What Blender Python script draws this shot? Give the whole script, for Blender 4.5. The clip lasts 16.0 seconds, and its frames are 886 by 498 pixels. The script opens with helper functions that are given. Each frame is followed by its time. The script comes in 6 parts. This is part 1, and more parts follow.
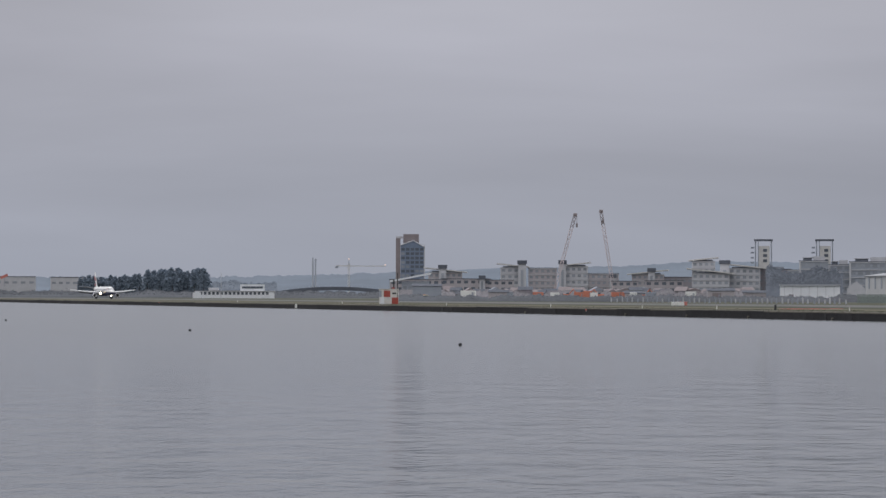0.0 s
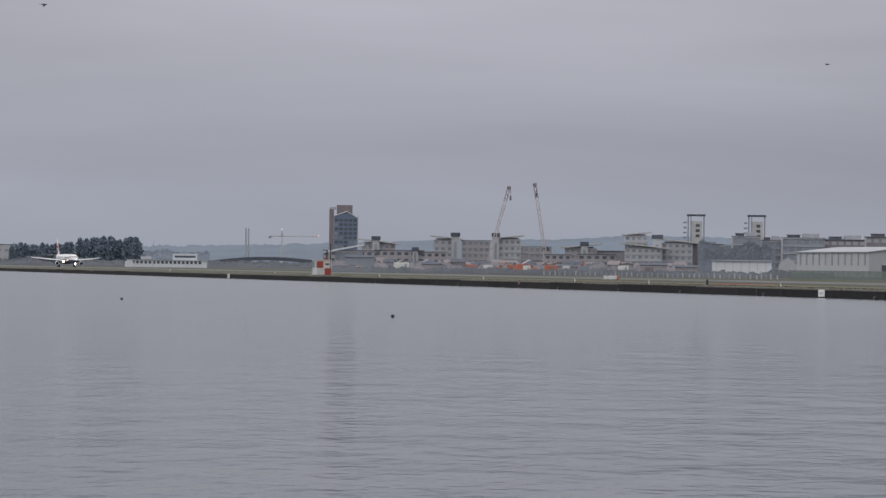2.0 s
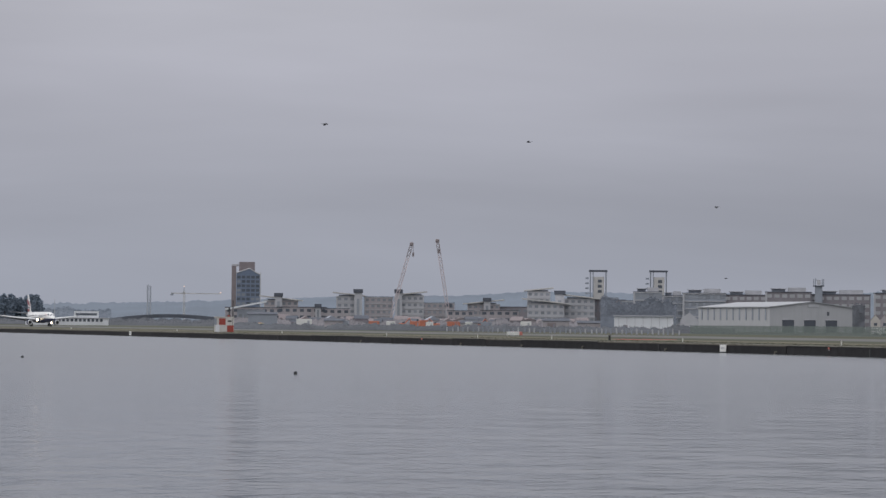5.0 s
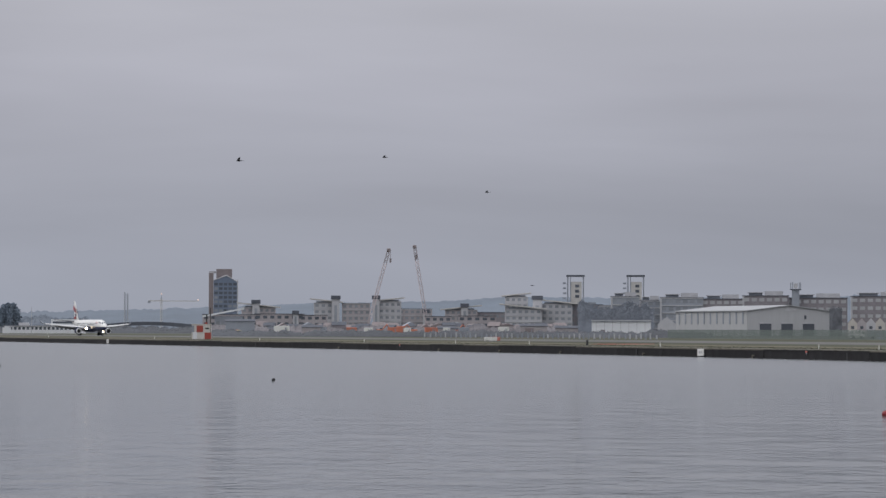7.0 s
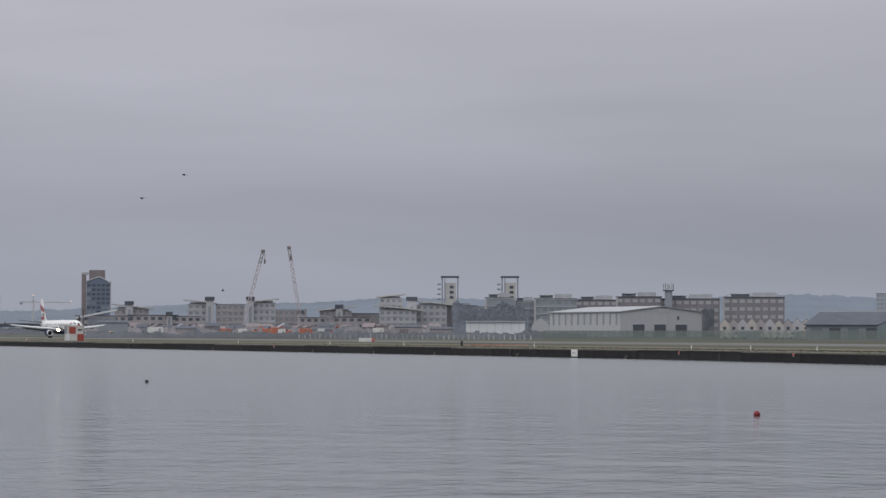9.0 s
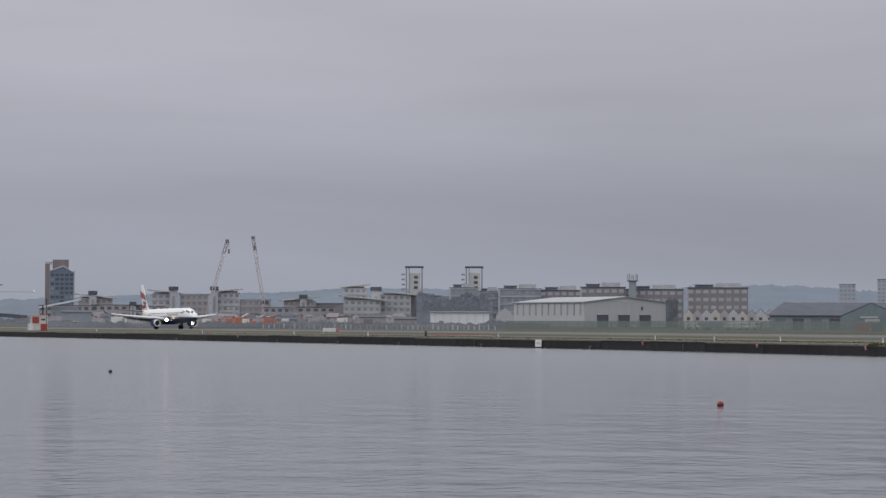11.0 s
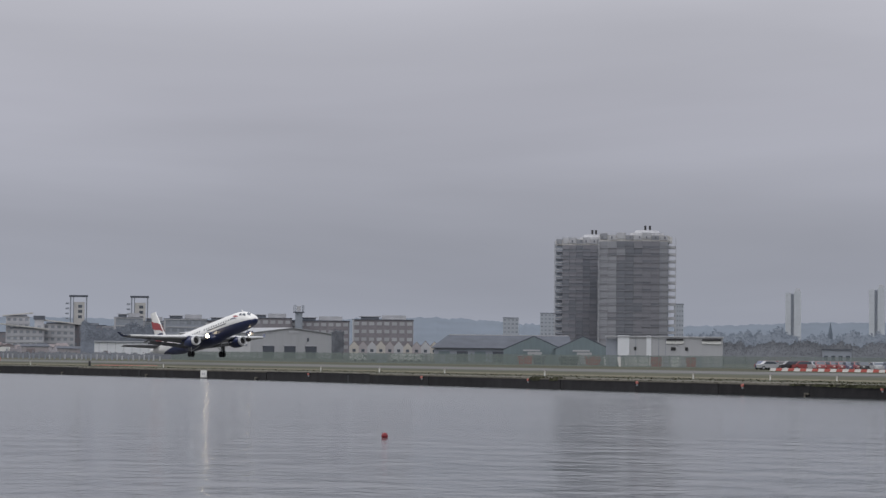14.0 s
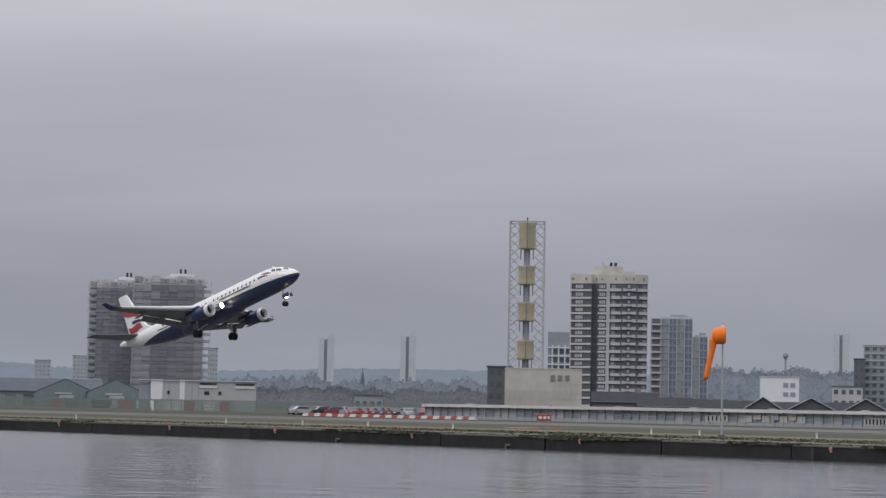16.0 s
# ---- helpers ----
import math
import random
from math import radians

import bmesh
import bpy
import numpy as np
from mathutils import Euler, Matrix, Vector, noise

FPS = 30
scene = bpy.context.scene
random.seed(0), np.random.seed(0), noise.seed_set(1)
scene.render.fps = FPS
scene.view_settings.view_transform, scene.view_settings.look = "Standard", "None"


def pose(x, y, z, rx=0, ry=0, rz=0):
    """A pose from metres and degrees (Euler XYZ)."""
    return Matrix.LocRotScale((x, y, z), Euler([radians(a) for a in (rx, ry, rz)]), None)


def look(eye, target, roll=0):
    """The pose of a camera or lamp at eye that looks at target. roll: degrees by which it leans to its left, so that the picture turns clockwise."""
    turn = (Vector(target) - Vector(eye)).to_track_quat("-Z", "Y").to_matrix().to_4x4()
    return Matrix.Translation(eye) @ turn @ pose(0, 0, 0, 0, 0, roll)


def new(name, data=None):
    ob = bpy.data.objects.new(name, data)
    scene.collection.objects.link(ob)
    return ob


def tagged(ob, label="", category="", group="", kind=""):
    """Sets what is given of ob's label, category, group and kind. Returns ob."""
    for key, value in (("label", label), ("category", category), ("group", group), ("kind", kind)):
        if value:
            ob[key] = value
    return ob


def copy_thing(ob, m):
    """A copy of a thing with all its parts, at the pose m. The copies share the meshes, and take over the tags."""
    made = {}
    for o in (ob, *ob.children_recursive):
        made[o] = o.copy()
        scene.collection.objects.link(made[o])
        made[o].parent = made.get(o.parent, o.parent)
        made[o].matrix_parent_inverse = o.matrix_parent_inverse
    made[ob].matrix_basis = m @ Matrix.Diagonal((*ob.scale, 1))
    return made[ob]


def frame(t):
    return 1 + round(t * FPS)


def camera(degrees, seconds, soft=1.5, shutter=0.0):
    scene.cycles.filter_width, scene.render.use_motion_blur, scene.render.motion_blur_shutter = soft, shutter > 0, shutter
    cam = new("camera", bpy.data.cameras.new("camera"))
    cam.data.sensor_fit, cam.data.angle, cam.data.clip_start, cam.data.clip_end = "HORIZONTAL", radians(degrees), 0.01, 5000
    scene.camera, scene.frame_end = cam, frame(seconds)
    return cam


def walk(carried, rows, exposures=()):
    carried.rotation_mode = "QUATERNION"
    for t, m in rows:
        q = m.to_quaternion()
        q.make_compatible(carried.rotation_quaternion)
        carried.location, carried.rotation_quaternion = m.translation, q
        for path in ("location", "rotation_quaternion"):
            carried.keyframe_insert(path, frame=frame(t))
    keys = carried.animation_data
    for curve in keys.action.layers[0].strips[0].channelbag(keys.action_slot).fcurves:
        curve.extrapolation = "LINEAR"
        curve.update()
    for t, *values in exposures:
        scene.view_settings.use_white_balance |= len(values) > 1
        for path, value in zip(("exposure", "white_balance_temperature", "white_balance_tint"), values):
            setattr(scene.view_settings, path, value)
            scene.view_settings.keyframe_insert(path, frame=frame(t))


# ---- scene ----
# x runs along the runway in the direction of take-off, y away from the viewer across the dock, z up from the water.
EYE_Z, QUAY_Y, QUAY_Z, GROUND_Z, RUNWAY_Y = 2.965, 138.0, 0.96, 1.2, 208.0

cam = camera(20.2, 16.0, soft=1.45)
PATH = [(0.0, 71.281, 1.058, -0.127), (0.5, 71.130, 0.965, -0.234), (1.0, 70.371, 0.848, -0.238), (1.5, 70.036, 0.591, -0.380),
        (2.0, 69.738, 0.419, -0.761), (2.5, 68.985, 0.383, -1.225), (3.0, 68.384, 0.507, -0.716), (3.5, 68.497, 1.422, -0.430),
        (4.0, 68.628, 1.529, -0.497), (4.5, 68.110, 1.510, -0.657), (4.7, 67.661, 1.645, -0.656), (6.8, 67.273, 1.980, -0.186),
        (7.0, 66.988, 1.879, -0.161), (7.5, 65.896, 1.791, -0.066), (8.0, 64.872, 1.783, -0.063), (8.5, 64.351, 1.862, -0.068),
        (9.0, 64.100, 1.910, -0.090), (11.5, 63.075, 1.521, -0.187), (12.0, 62.728, 1.304, -0.236), (12.5, 61.614, 1.299, -0.398),
        (13.0, 59.959, 1.612, -0.493), (13.5, 57.391, 2.140, -0.524), (14.0, 55.593, 2.451, -0.594), (14.5, 54.345, 2.695, -0.641),
        (15.0, 51.278, 2.953, -0.988), (15.5, 47.414, 3.360, -1.034), (16.0, 44.885, 3.622, -1.060)]
walk(cam, [(t, pose(0, 0, EYE_Z, 90 + pitch, roll, yaw)) for t, yaw, pitch, roll in PATH])


# ---- sky and sun: a grey overcast ----
def overcast():
    world = bpy.data.worlds.new("overcast_sky")
    scene.world = world
    world.use_nodes = True
    nt = world.node_tree
    n, l = nt.nodes, nt.links
    n.clear()
    out = n.new("ShaderNodeOutputWorld")
    bg = n.new("ShaderNodeBackground")
    sky = n.new("ShaderNodeTexSky")
    sky.sky_type, sky.sun_disc = "NISHITA", False
    sky.sun_elevation, sky.sun_rotation = radians(38), radians(140)
    sky.air_density, sky.dust_density = 1.5, 4.0
    dim = n.new("ShaderNodeVectorMath")
    dim.operation = "SCALE"
    dim.inputs["Scale"].default_value = 0.05
    l.new(sky.outputs[0], dim.inputs[0])
    co = n.new("ShaderNodeTexCoord")
    sep = n.new("ShaderNodeSeparateXYZ")
    l.new(co.outputs["Generated"], sep.inputs[0])
    ramp = n.new("ShaderNodeValToRGB")
    e = ramp.color_ramp.elements
    e[0].position, e[0].color = 0.0, (0.330, 0.352, 0.418, 1)
    e[1].position, e[1].color = 1.0, (1.45, 1.46, 1.52, 1)
    for at_, c in ((0.045, (0.355, 0.370, 0.432, 1)), (0.10, (0.425, 0.430, 0.494, 1)), (0.17, (0.53, 0.53, 0.585, 1)),
                   (0.35, (0.88, 0.885, 0.94, 1))):
        x = e.new(at_)
        x.color = c
    l.new(sep.outputs["Z"], ramp.inputs[0])
    stretch = n.new("ShaderNodeMapping")
    stretch.inputs["Scale"].default_value = (2.4, 2.4, 17.0)
    stretch.inputs["Rotation"].default_value = (radians(1.5), radians(-1.0), 0)
    l.new(co.outputs["Generated"], stretch.inputs[0])
    cloud = n.new("ShaderNodeTexNoise")
    cloud.inputs["Scale"].default_value, cloud.inputs["Detail"].default_value = 1.0, 5.0
    cloud.inputs["Roughness"].default_value, cloud.inputs["Distortion"].default_value = 0.45, 0.3
    l.new(stretch.outputs[0], cloud.inputs["Vector"])
    span = n.new("ShaderNodeMapRange")
    span.inputs["From Min"].default_value, span.inputs["From Max"].default_value = 0.3, 0.7
    span.inputs["To Min"].default_value, span.inputs["To Max"].default_value = 0.86, 1.14
    l.new(cloud.outputs["Fac"], span.inputs["Value"])
    shade = n.new("ShaderNodeVectorMath")
    shade.operation = "SCALE"
    l.new(ramp.outputs[0], shade.inputs[0])
    l.new(span.outputs[0], shade.inputs["Scale"])
    mix = n.new("ShaderNodeMix")
    mix.data_type = "RGBA"
    mix.inputs["Factor"].default_value = 0.94
    l.new(dim.outputs[0], mix.inputs["A"])
    l.new(shade.outputs[0], mix.inputs["B"])
    l.new(mix.outputs["Result"], bg.inputs["Color"])
    bg.inputs["Strength"].default_value = 1.0
    l.new(bg.outputs[0], out.inputs[0])
    sun = new("sun", bpy.data.lights.new("sun", "SUN"))
    sun.data.energy, sun.data.angle, sun.data.color = 0.6, radians(25), (1.0, 0.97, 0.93)
    sun.matrix_world = look((-100, -160, 220), (0, 60, 0))


overcast()


# ---- materials ----
def material(name, colour, rough=0.8, metal=0.0, vary=0.12, grain=0.6, patch=0.06, bump=0.02, piece=0.0, stretch=(1, 1, 1), glow=0.0, coat=0.0, second=None):
    m = bpy.data.materials.new(name)
    m.use_nodes = True
    n, l = m.node_tree.nodes, m.node_tree.links
    b = n["Principled BSDF"]
    b.inputs["Roughness"].default_value, b.inputs["Metallic"].default_value = rough, metal
    b.inputs["Coat Weight"].default_value = coat
    b.inputs["Specular IOR Level"].default_value = 0.2 if rough > 0.6 else 0.5
    co = n.new("ShaderNodeTexCoord")
    mp = n.new("ShaderNodeMapping")
    mp.inputs["Scale"].default_value = stretch
    l.new(co.outputs["Object"], mp.inputs[0])
    fine, wide = n.new("ShaderNodeTexNoise"), n.new("ShaderNodeTexNoise")
    for t, s, d in ((fine, grain, 4), (wide, patch, 3)):
        t.inputs["Scale"].default_value, t.inputs["Detail"].default_value = s, d
        l.new(mp.outputs[0], t.inputs["Vector"])
    add = n.new("ShaderNodeMath")
    add.operation = "ADD"
    l.new(fine.outputs["Fac"], add.inputs[0])
    l.new(wide.outputs["Fac"], add.inputs[1])
    last = add
    if piece:
        info, mul = n.new("ShaderNodeObjectInfo"), n.new("ShaderNodeMath")
        mul.operation = "MULTIPLY_ADD"
        mul.inputs[1].default_value = piece
        l.new(info.outputs["Random"], mul.inputs[0])
        l.new(add.outputs[0], mul.inputs[2])
        last = mul
    rng = n.new("ShaderNodeMapRange")
    rng.inputs["From Min"].default_value, rng.inputs["From Max"].default_value = 0.6, 1.4 + piece
    l.new(last.outputs[0], rng.inputs["Value"])
    mix = n.new("ShaderNodeMix")
    mix.data_type = "RGBA"
    lo = second if second else tuple(c * (1 - vary) for c in colour)
    hi = tuple(min(1, c * (1 + vary)) for c in colour)
    mix.inputs["A"].default_value, mix.inputs["B"].default_value = (*lo, 1), (*hi, 1)
    l.new(rng.outputs[0], mix.inputs["Factor"])
    l.new(mix.outputs["Result"], b.inputs["Base Color"])
    if bump:
        bp = n.new("ShaderNodeBump")
        bp.inputs["Strength"].default_value, bp.inputs["Distance"].default_value = 0.5, bump
        l.new(fine.outputs["Fac"], bp.inputs["Height"])
        l.new(bp.outputs[0], b.inputs["Normal"])
    if glow:
        b.inputs["Emission Color"].default_value = (*colour, 1)
        b.inputs["Emission Strength"].default_value = glow
    return m


def water_material():
    m = bpy.data.materials.new("dock_water")
    m.use_nodes = True
    n, l = m.node_tree.nodes, m.node_tree.links
    b = n["Principled BSDF"]
    b.inputs["Base Color"].default_value = (0.075, 0.085, 0.092, 1)
    b.inputs["Roughness"].default_value, b.inputs["IOR"].default_value = 0.17, 1.333
    co = n.new("ShaderNodeTexCoord")
    heights = []
    for s, k, sx in ((0.42, 0.16, 0.9), (1.6, 0.055, 1.2), (0.05, 0.28, 0.6)):
        mp, t, g = n.new("ShaderNodeMapping"), n.new("ShaderNodeTexNoise"), n.new("ShaderNodeMath")
        mp.inputs["Scale"].default_value = (sx, 1, 1)
        mp.inputs["Rotation"].default_value = (0, 0, radians(35))
        t.inputs["Scale"].default_value, t.inputs["Detail"].default_value = s, 3
        g.operation = "MULTIPLY"
        g.inputs[1].default_value = k
        l.new(co.outputs["Object"], mp.inputs[0])
        l.new(mp.outputs[0], t.inputs["Vector"])
        l.new(t.outputs["Fac"], g.inputs[0])
        heights.append(g)
    a, c = n.new("ShaderNodeMath"), n.new("ShaderNodeMath")
    l.new(heights[0].outputs[0], a.inputs[0])
    l.new(heights[1].outputs[0], a.inputs[1])
    l.new(a.outputs[0], c.inputs[0])
    l.new(heights[2].outputs[0], c.inputs[1])
    # the wind drops under the far bank's shelter
    sep, lull, calm = n.new("ShaderNodeSeparateXYZ"), n.new("ShaderNodeMapRange"), n.new("ShaderNodeMath")
    l.new(co.outputs["Object"], sep.inputs[0])
    l.new(sep.outputs["X"], lull.inputs["Value"])
    for k, v in (("From Min", -260.0), ("From Max", -70.0), ("To Min", 1.6), ("To Max", 0.85)):
        lull.inputs[k].default_value = v
    gloss = n.new("ShaderNodeMapRange")
    l.new(sep.outputs["X"], gloss.inputs["Value"])
    for k, v in (("From Min", -190.0), ("From Max", -60.0), ("To Min", 0.17), ("To Max", 0.095)):
        gloss.inputs[k].default_value = v
    l.new(gloss.outputs[0], b.inputs["Roughness"])
    calm.operation = "MULTIPLY"
    l.new(c.outputs[0], calm.inputs[0])
    l.new(lull.outputs[0], calm.inputs[1])
    bp = n.new("ShaderNodeBump")
    bp.inputs["Strength"].default_value, bp.inputs["Distance"].default_value = 1.0, 1.0
    l.new(calm.outputs[0], bp.inputs["Height"])
    l.new(bp.outputs[0], b.inputs["Normal"])
    return m


WATER = water_material()
GRASS = material("winter_grass", (0.073, 0.071, 0.047), 0.95, vary=0.25, grain=0.35, patch=0.03, stretch=(0.25, 1.6, 1), second=(0.042, 0.045, 0.03))
PALE_GRASS = material("dry_grass", (0.124, 0.114, 0.084), 0.95, vary=0.2, grain=0.4, patch=0.04, stretch=(0.25, 1.6, 1), second=(0.115, 0.112, 0.072))
TARMAC = material("runway_tarmac", (0.14, 0.14, 0.138), 0.9, vary=0.18, grain=0.5, patch=0.05, stretch=(0.2, 1, 1))
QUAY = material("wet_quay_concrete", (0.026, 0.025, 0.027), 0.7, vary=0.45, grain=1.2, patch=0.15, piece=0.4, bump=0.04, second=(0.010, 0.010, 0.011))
COPING = material("quay_coping", (0.145, 0.135, 0.115), 0.9, vary=0.3, grain=0.8, patch=0.1, piece=0.3)
LAND = material("far_land", (0.09, 0.097, 0.082), 0.95, vary=0.25, grain=0.08, patch=0.01)
# blue-grey haze is mixed into the hills' base colour
HILL = material("haze_tinted_hill", (0.145, 0.172, 0.21), 1.0, vary=0.12, grain=0.02, patch=0.005, bump=0)
WOOD_DARK = material("bare_woodland", (0.082, 0.088, 0.10), 1.0, vary=0.35, grain=0.8, patch=0.04)
CONIFER = material("conifer_foliage", (0.165, 0.205, 0.255), 0.95, vary=0.35, grain=0.6, patch=0.08)
BARK = material("bark", (0.09, 0.075, 0.06), 0.95)
SCRUB = material("grey_brown_scrub", (0.165, 0.158, 0.17), 1.0, vary=0.3, grain=0.5, patch=0.05)
# these two woodland colours have distance haze mixed in
BLUE_WOOD = material("haze_blued_woodland", (0.098, 0.110, 0.132), 1.0, vary=0.25, grain=0.5, patch=0.05)
HAZE_WOOD = material("haze_tinted_woodland", (0.125, 0.145, 0.175), 1.0, vary=0.22, grain=0.3, patch=0.03)
WINDOW_WHITE = material("white_window_frames", (0.38, 0.39, 0.41), 0.5, vary=0.2, piece=0.8, bump=0)
SLATE = material("slate_dark_wall", (0.135, 0.14, 0.16), 0.8, vary=0.2)
WHITE = material("white_cladding", (0.69, 0.71, 0.74), 0.6, vary=0.08, grain=0.5, patch=0.08)
# slate lifted towards blue for the haze before it
SLATE_DEEP = material("deep_slate_band", (0.112, 0.116, 0.140), 0.8, vary=0.25, grain=0.4, patch=0.1, piece=0.4)
ROOF_SLATE = material("old_dark_slate", (0.048, 0.052, 0.062), 0.9, vary=0.25, grain=0.5, patch=0.08)
JIB_RED = material("faded_jib_paint", (0.47, 0.41, 0.42), 0.7, vary=0.2)
CREAM = material("cream_concrete", (0.49, 0.465, 0.435), 0.85, vary=0.12, grain=0.4, patch=0.1)
PALE = material("pale_render", (0.455, 0.46, 0.485), 0.85, vary=0.12, grain=0.4, patch=0.06)
GREY = material("grey_cladding", (0.295, 0.32, 0.365), 0.75, vary=0.12, grain=0.4, patch=0.06)
# dark roofing lightened, with some distance haze in the colour
DARK_GREY = material("dark_roofing", (0.105, 0.115, 0.138), 0.8, vary=0.2, grain=0.3, patch=0.06)
BRICK = material("brown_brick", (0.25, 0.236, 0.256), 0.9, vary=0.18, grain=0.7, patch=0.07)
PINK_BRICK = material("pinkish_brick", (0.385, 0.36, 0.375), 0.9, vary=0.15, grain=0.7, patch=0.07)
TOWER_BLUE = material("blue_grey_tower_cladding", (0.145, 0.185, 0.26), 0.55, vary=0.15, grain=0.3, patch=0.08)
TOWER_BROWN = material("brown_tower_cladding", (0.235, 0.205, 0.21), 0.8, vary=0.12, grain=0.3, patch=0.08)
GLASS = material("dark_window_glass", (0.10, 0.115, 0.14), 0.15, vary=0.3, grain=0.3, patch=0.05, bump=0, piece=0.8)
PALE_GLASS = material("pale_window_glass", (0.27, 0.29, 0.32), 0.15, vary=0.3, grain=0.3, patch=0.05, bump=0, piece=0.8)
TEAL = material("teal_sheet_metal", (0.165, 0.21, 0.228), 0.6, vary=0.12, grain=0.5, patch=0.1, stretch=(4, 4, 0.4))
HANGAR = material("pale_profiled_steel", (0.405, 0.412, 0.43), 0.6, vary=0.07, grain=0.7, patch=0.08, stretch=(5, 5, 0.3))
HANGAR_ROOF = material("hangar_roof_sheet", (0.31, 0.32, 0.34), 0.6, vary=0.06, grain=0.5, patch=0.08)
SHEETING = material("scaffold_sheeting", (0.232, 0.234, 0.258), 0.7, vary=0.2, grain=0.35, patch=0.12, piece=0.1, stretch=(1, 1, 0.4))
SHEETING_DARK = material("scaffold_netting", (0.18, 0.19, 0.215), 0.7, vary=0.2, grain=0.35, patch=0.12, piece=0.1)
PALE_CLADDING = material("pale_corridor_panel", (0.38, 0.40, 0.43), 0.6, vary=0.15, grain=0.5, patch=0.1, piece=0.6)
FROSTED = material("blue_grey_corridor_glass", (0.25, 0.29, 0.34), 0.35, vary=0.25, grain=0.5, patch=0.1, piece=0.8, bump=0)
SHEETING_LIGHT = material("pale_scaffold_sheeting", (0.285, 0.295, 0.32), 0.7, vary=0.15, grain=0.35, patch=0.12, piece=0.1)
CROWN = material("pale_parapet_concrete", (0.52, 0.51, 0.50), 0.85, vary=0.15, grain=0.5, patch=0.15)
TUFT = material("dark_grass_tufts", (0.065, 0.066, 0.04), 0.95, vary=0.3)
SCAFFOLD = material("galvanised_tube", (0.42, 0.43, 0.45), 0.5, metal=0.3, vary=0.1)
STEEL = material("weathered_steel", (0.36, 0.38, 0.40), 0.5, metal=0.2, vary=0.15)
DRUM = material("ochre_panel", (0.42, 0.375, 0.275), 0.7, vary=0.15, grain=0.5, patch=0.15)
# far concrete paled and blued, the haze put into its colour
FAR_GREY = material("haze_tinted_grey_concrete", (0.38, 0.41, 0.46), 0.9, vary=0.08)
FAR_WHITE = material("haze_tinted_white_concrete", (0.50, 0.53, 0.57), 0.9, vary=0.08)
BLACK = material("black_paint", (0.025, 0.025, 0.028), 0.6, vary=0.2)
RED = material("faded_red_paint", (0.33, 0.06, 0.045), 0.6, vary=0.15)
BUOY_RED = material("dark_red_buoy", (0.20, 0.012, 0.02), 0.5, vary=0.2)
PINK_RED = material("faded_red_marker", (0.52, 0.17, 0.14), 0.6, vary=0.15)
ORANGE = material("windsock_orange_cloth", (0.85, 0.20, 0.03), 0.8, vary=0.1, grain=4, patch=0.6)
MACHINE = material("orange_machine_paint", (0.50, 0.18, 0.115), 0.6, vary=0.15)
YELLOW = material("yellow_vehicle_paint", (0.68, 0.63, 0.44), 0.4, vary=0.06, coat=0.3)
SIGN_WHITE = material("white_sign_paint", (0.70, 0.70, 0.68), 0.6, vary=0.08)
CREAM_WHITE = material("weathered_white_paint", (0.60, 0.585, 0.56), 0.7, vary=0.15, grain=1.2, patch=0.4)
FENCE = material("green_mesh_fence", (0.19, 0.225, 0.215), 0.7, vary=0.2, grain=0.6, patch=0.06)
RUBBER = material("tyre_rubber", (0.02, 0.02, 0.022), 0.85, vary=0.2)
PLANE_WHITE = material("aircraft_white_gloss", (0.72, 0.72, 0.71), 0.35, vary=0.03, coat=0.4, bump=0)
PLANE_BLUE = material("aircraft_navy_gloss", (0.018, 0.028, 0.085), 0.42, vary=0.1, coat=0.1, bump=0)
# darker than the light grey wing paint, to carry the underside's shade
PLANE_GREY = material("aircraft_wing_grey", (0.125, 0.13, 0.145), 0.45, vary=0.08, bump=0)
PLANE_RED = material("aircraft_red_gloss", (0.30, 0.03, 0.035), 0.35, vary=0.08, coat=0.3, bump=0)
TRIM_WHITE = material("aircraft_leading_edge", (0.62, 0.63, 0.64), 0.4, vary=0.05, bump=0)
LAMP = material("landing_lamp", (1.0, 0.84, 0.58), 0.3, glow=14.0, bump=0)
OBSTACLE_LAMP = material("obstacle_lamp", (1.0, 0.7, 0.55), 0.3, glow=0.35, bump=0)
GULL = material("dark_plumage", (0.045, 0.045, 0.05), 0.9, vary=0.3)
CARS = [material("car_paint_" + k, c, 0.3, vary=0.05, coat=0.6, bump=0) for k, c in
        (("silver", (0.42, 0.43, 0.45)), ("black", (0.04, 0.04, 0.045)), ("white", (0.66, 0.66, 0.66)), ("red", (0.28, 0.06, 0.06)), ("blue", (0.08, 0.10, 0.17)))]


# ---- building blocks ----
def at(phi, dist, z=GROUND_Z, turn=0.0):
    """A pose whose local x runs across the view, y away from the viewer; phi in degrees from the runway's far end."""
    a = radians(phi)
    return pose(-dist * math.cos(a), dist * math.sin(a), z, 0, 0, 90 - phi + turn)


def thing(name, m, label, category, group="", kind=""):
    ob = new(name)
    ob.matrix_world = m
    ob.empty_display_size = 0.5
    return tagged(ob, label, category, group, kind)


def mesh_of(bm, mats, smooth=False):
    me = bpy.data.meshes.new("mesh")
    bmesh.ops.recalc_face_normals(bm, faces=bm.faces)
    if smooth:
        for f in bm.faces:
            f.smooth = True
    bm.to_mesh(me)
    bm.free()
    for x in (mats if isinstance(mats, (list, tuple)) else [mats]):
        me.materials.append(x)
    return me


def part(name, bm, mat, parent, label="", m=None, smooth=False, kind=""):
    ob = new(name, bm if isinstance(bm, bpy.types.Mesh) else mesh_of(bm, mat, smooth))
    ob.parent = parent
    if m is not None:
        ob.matrix_local = m
    return tagged(ob, label, kind=kind)


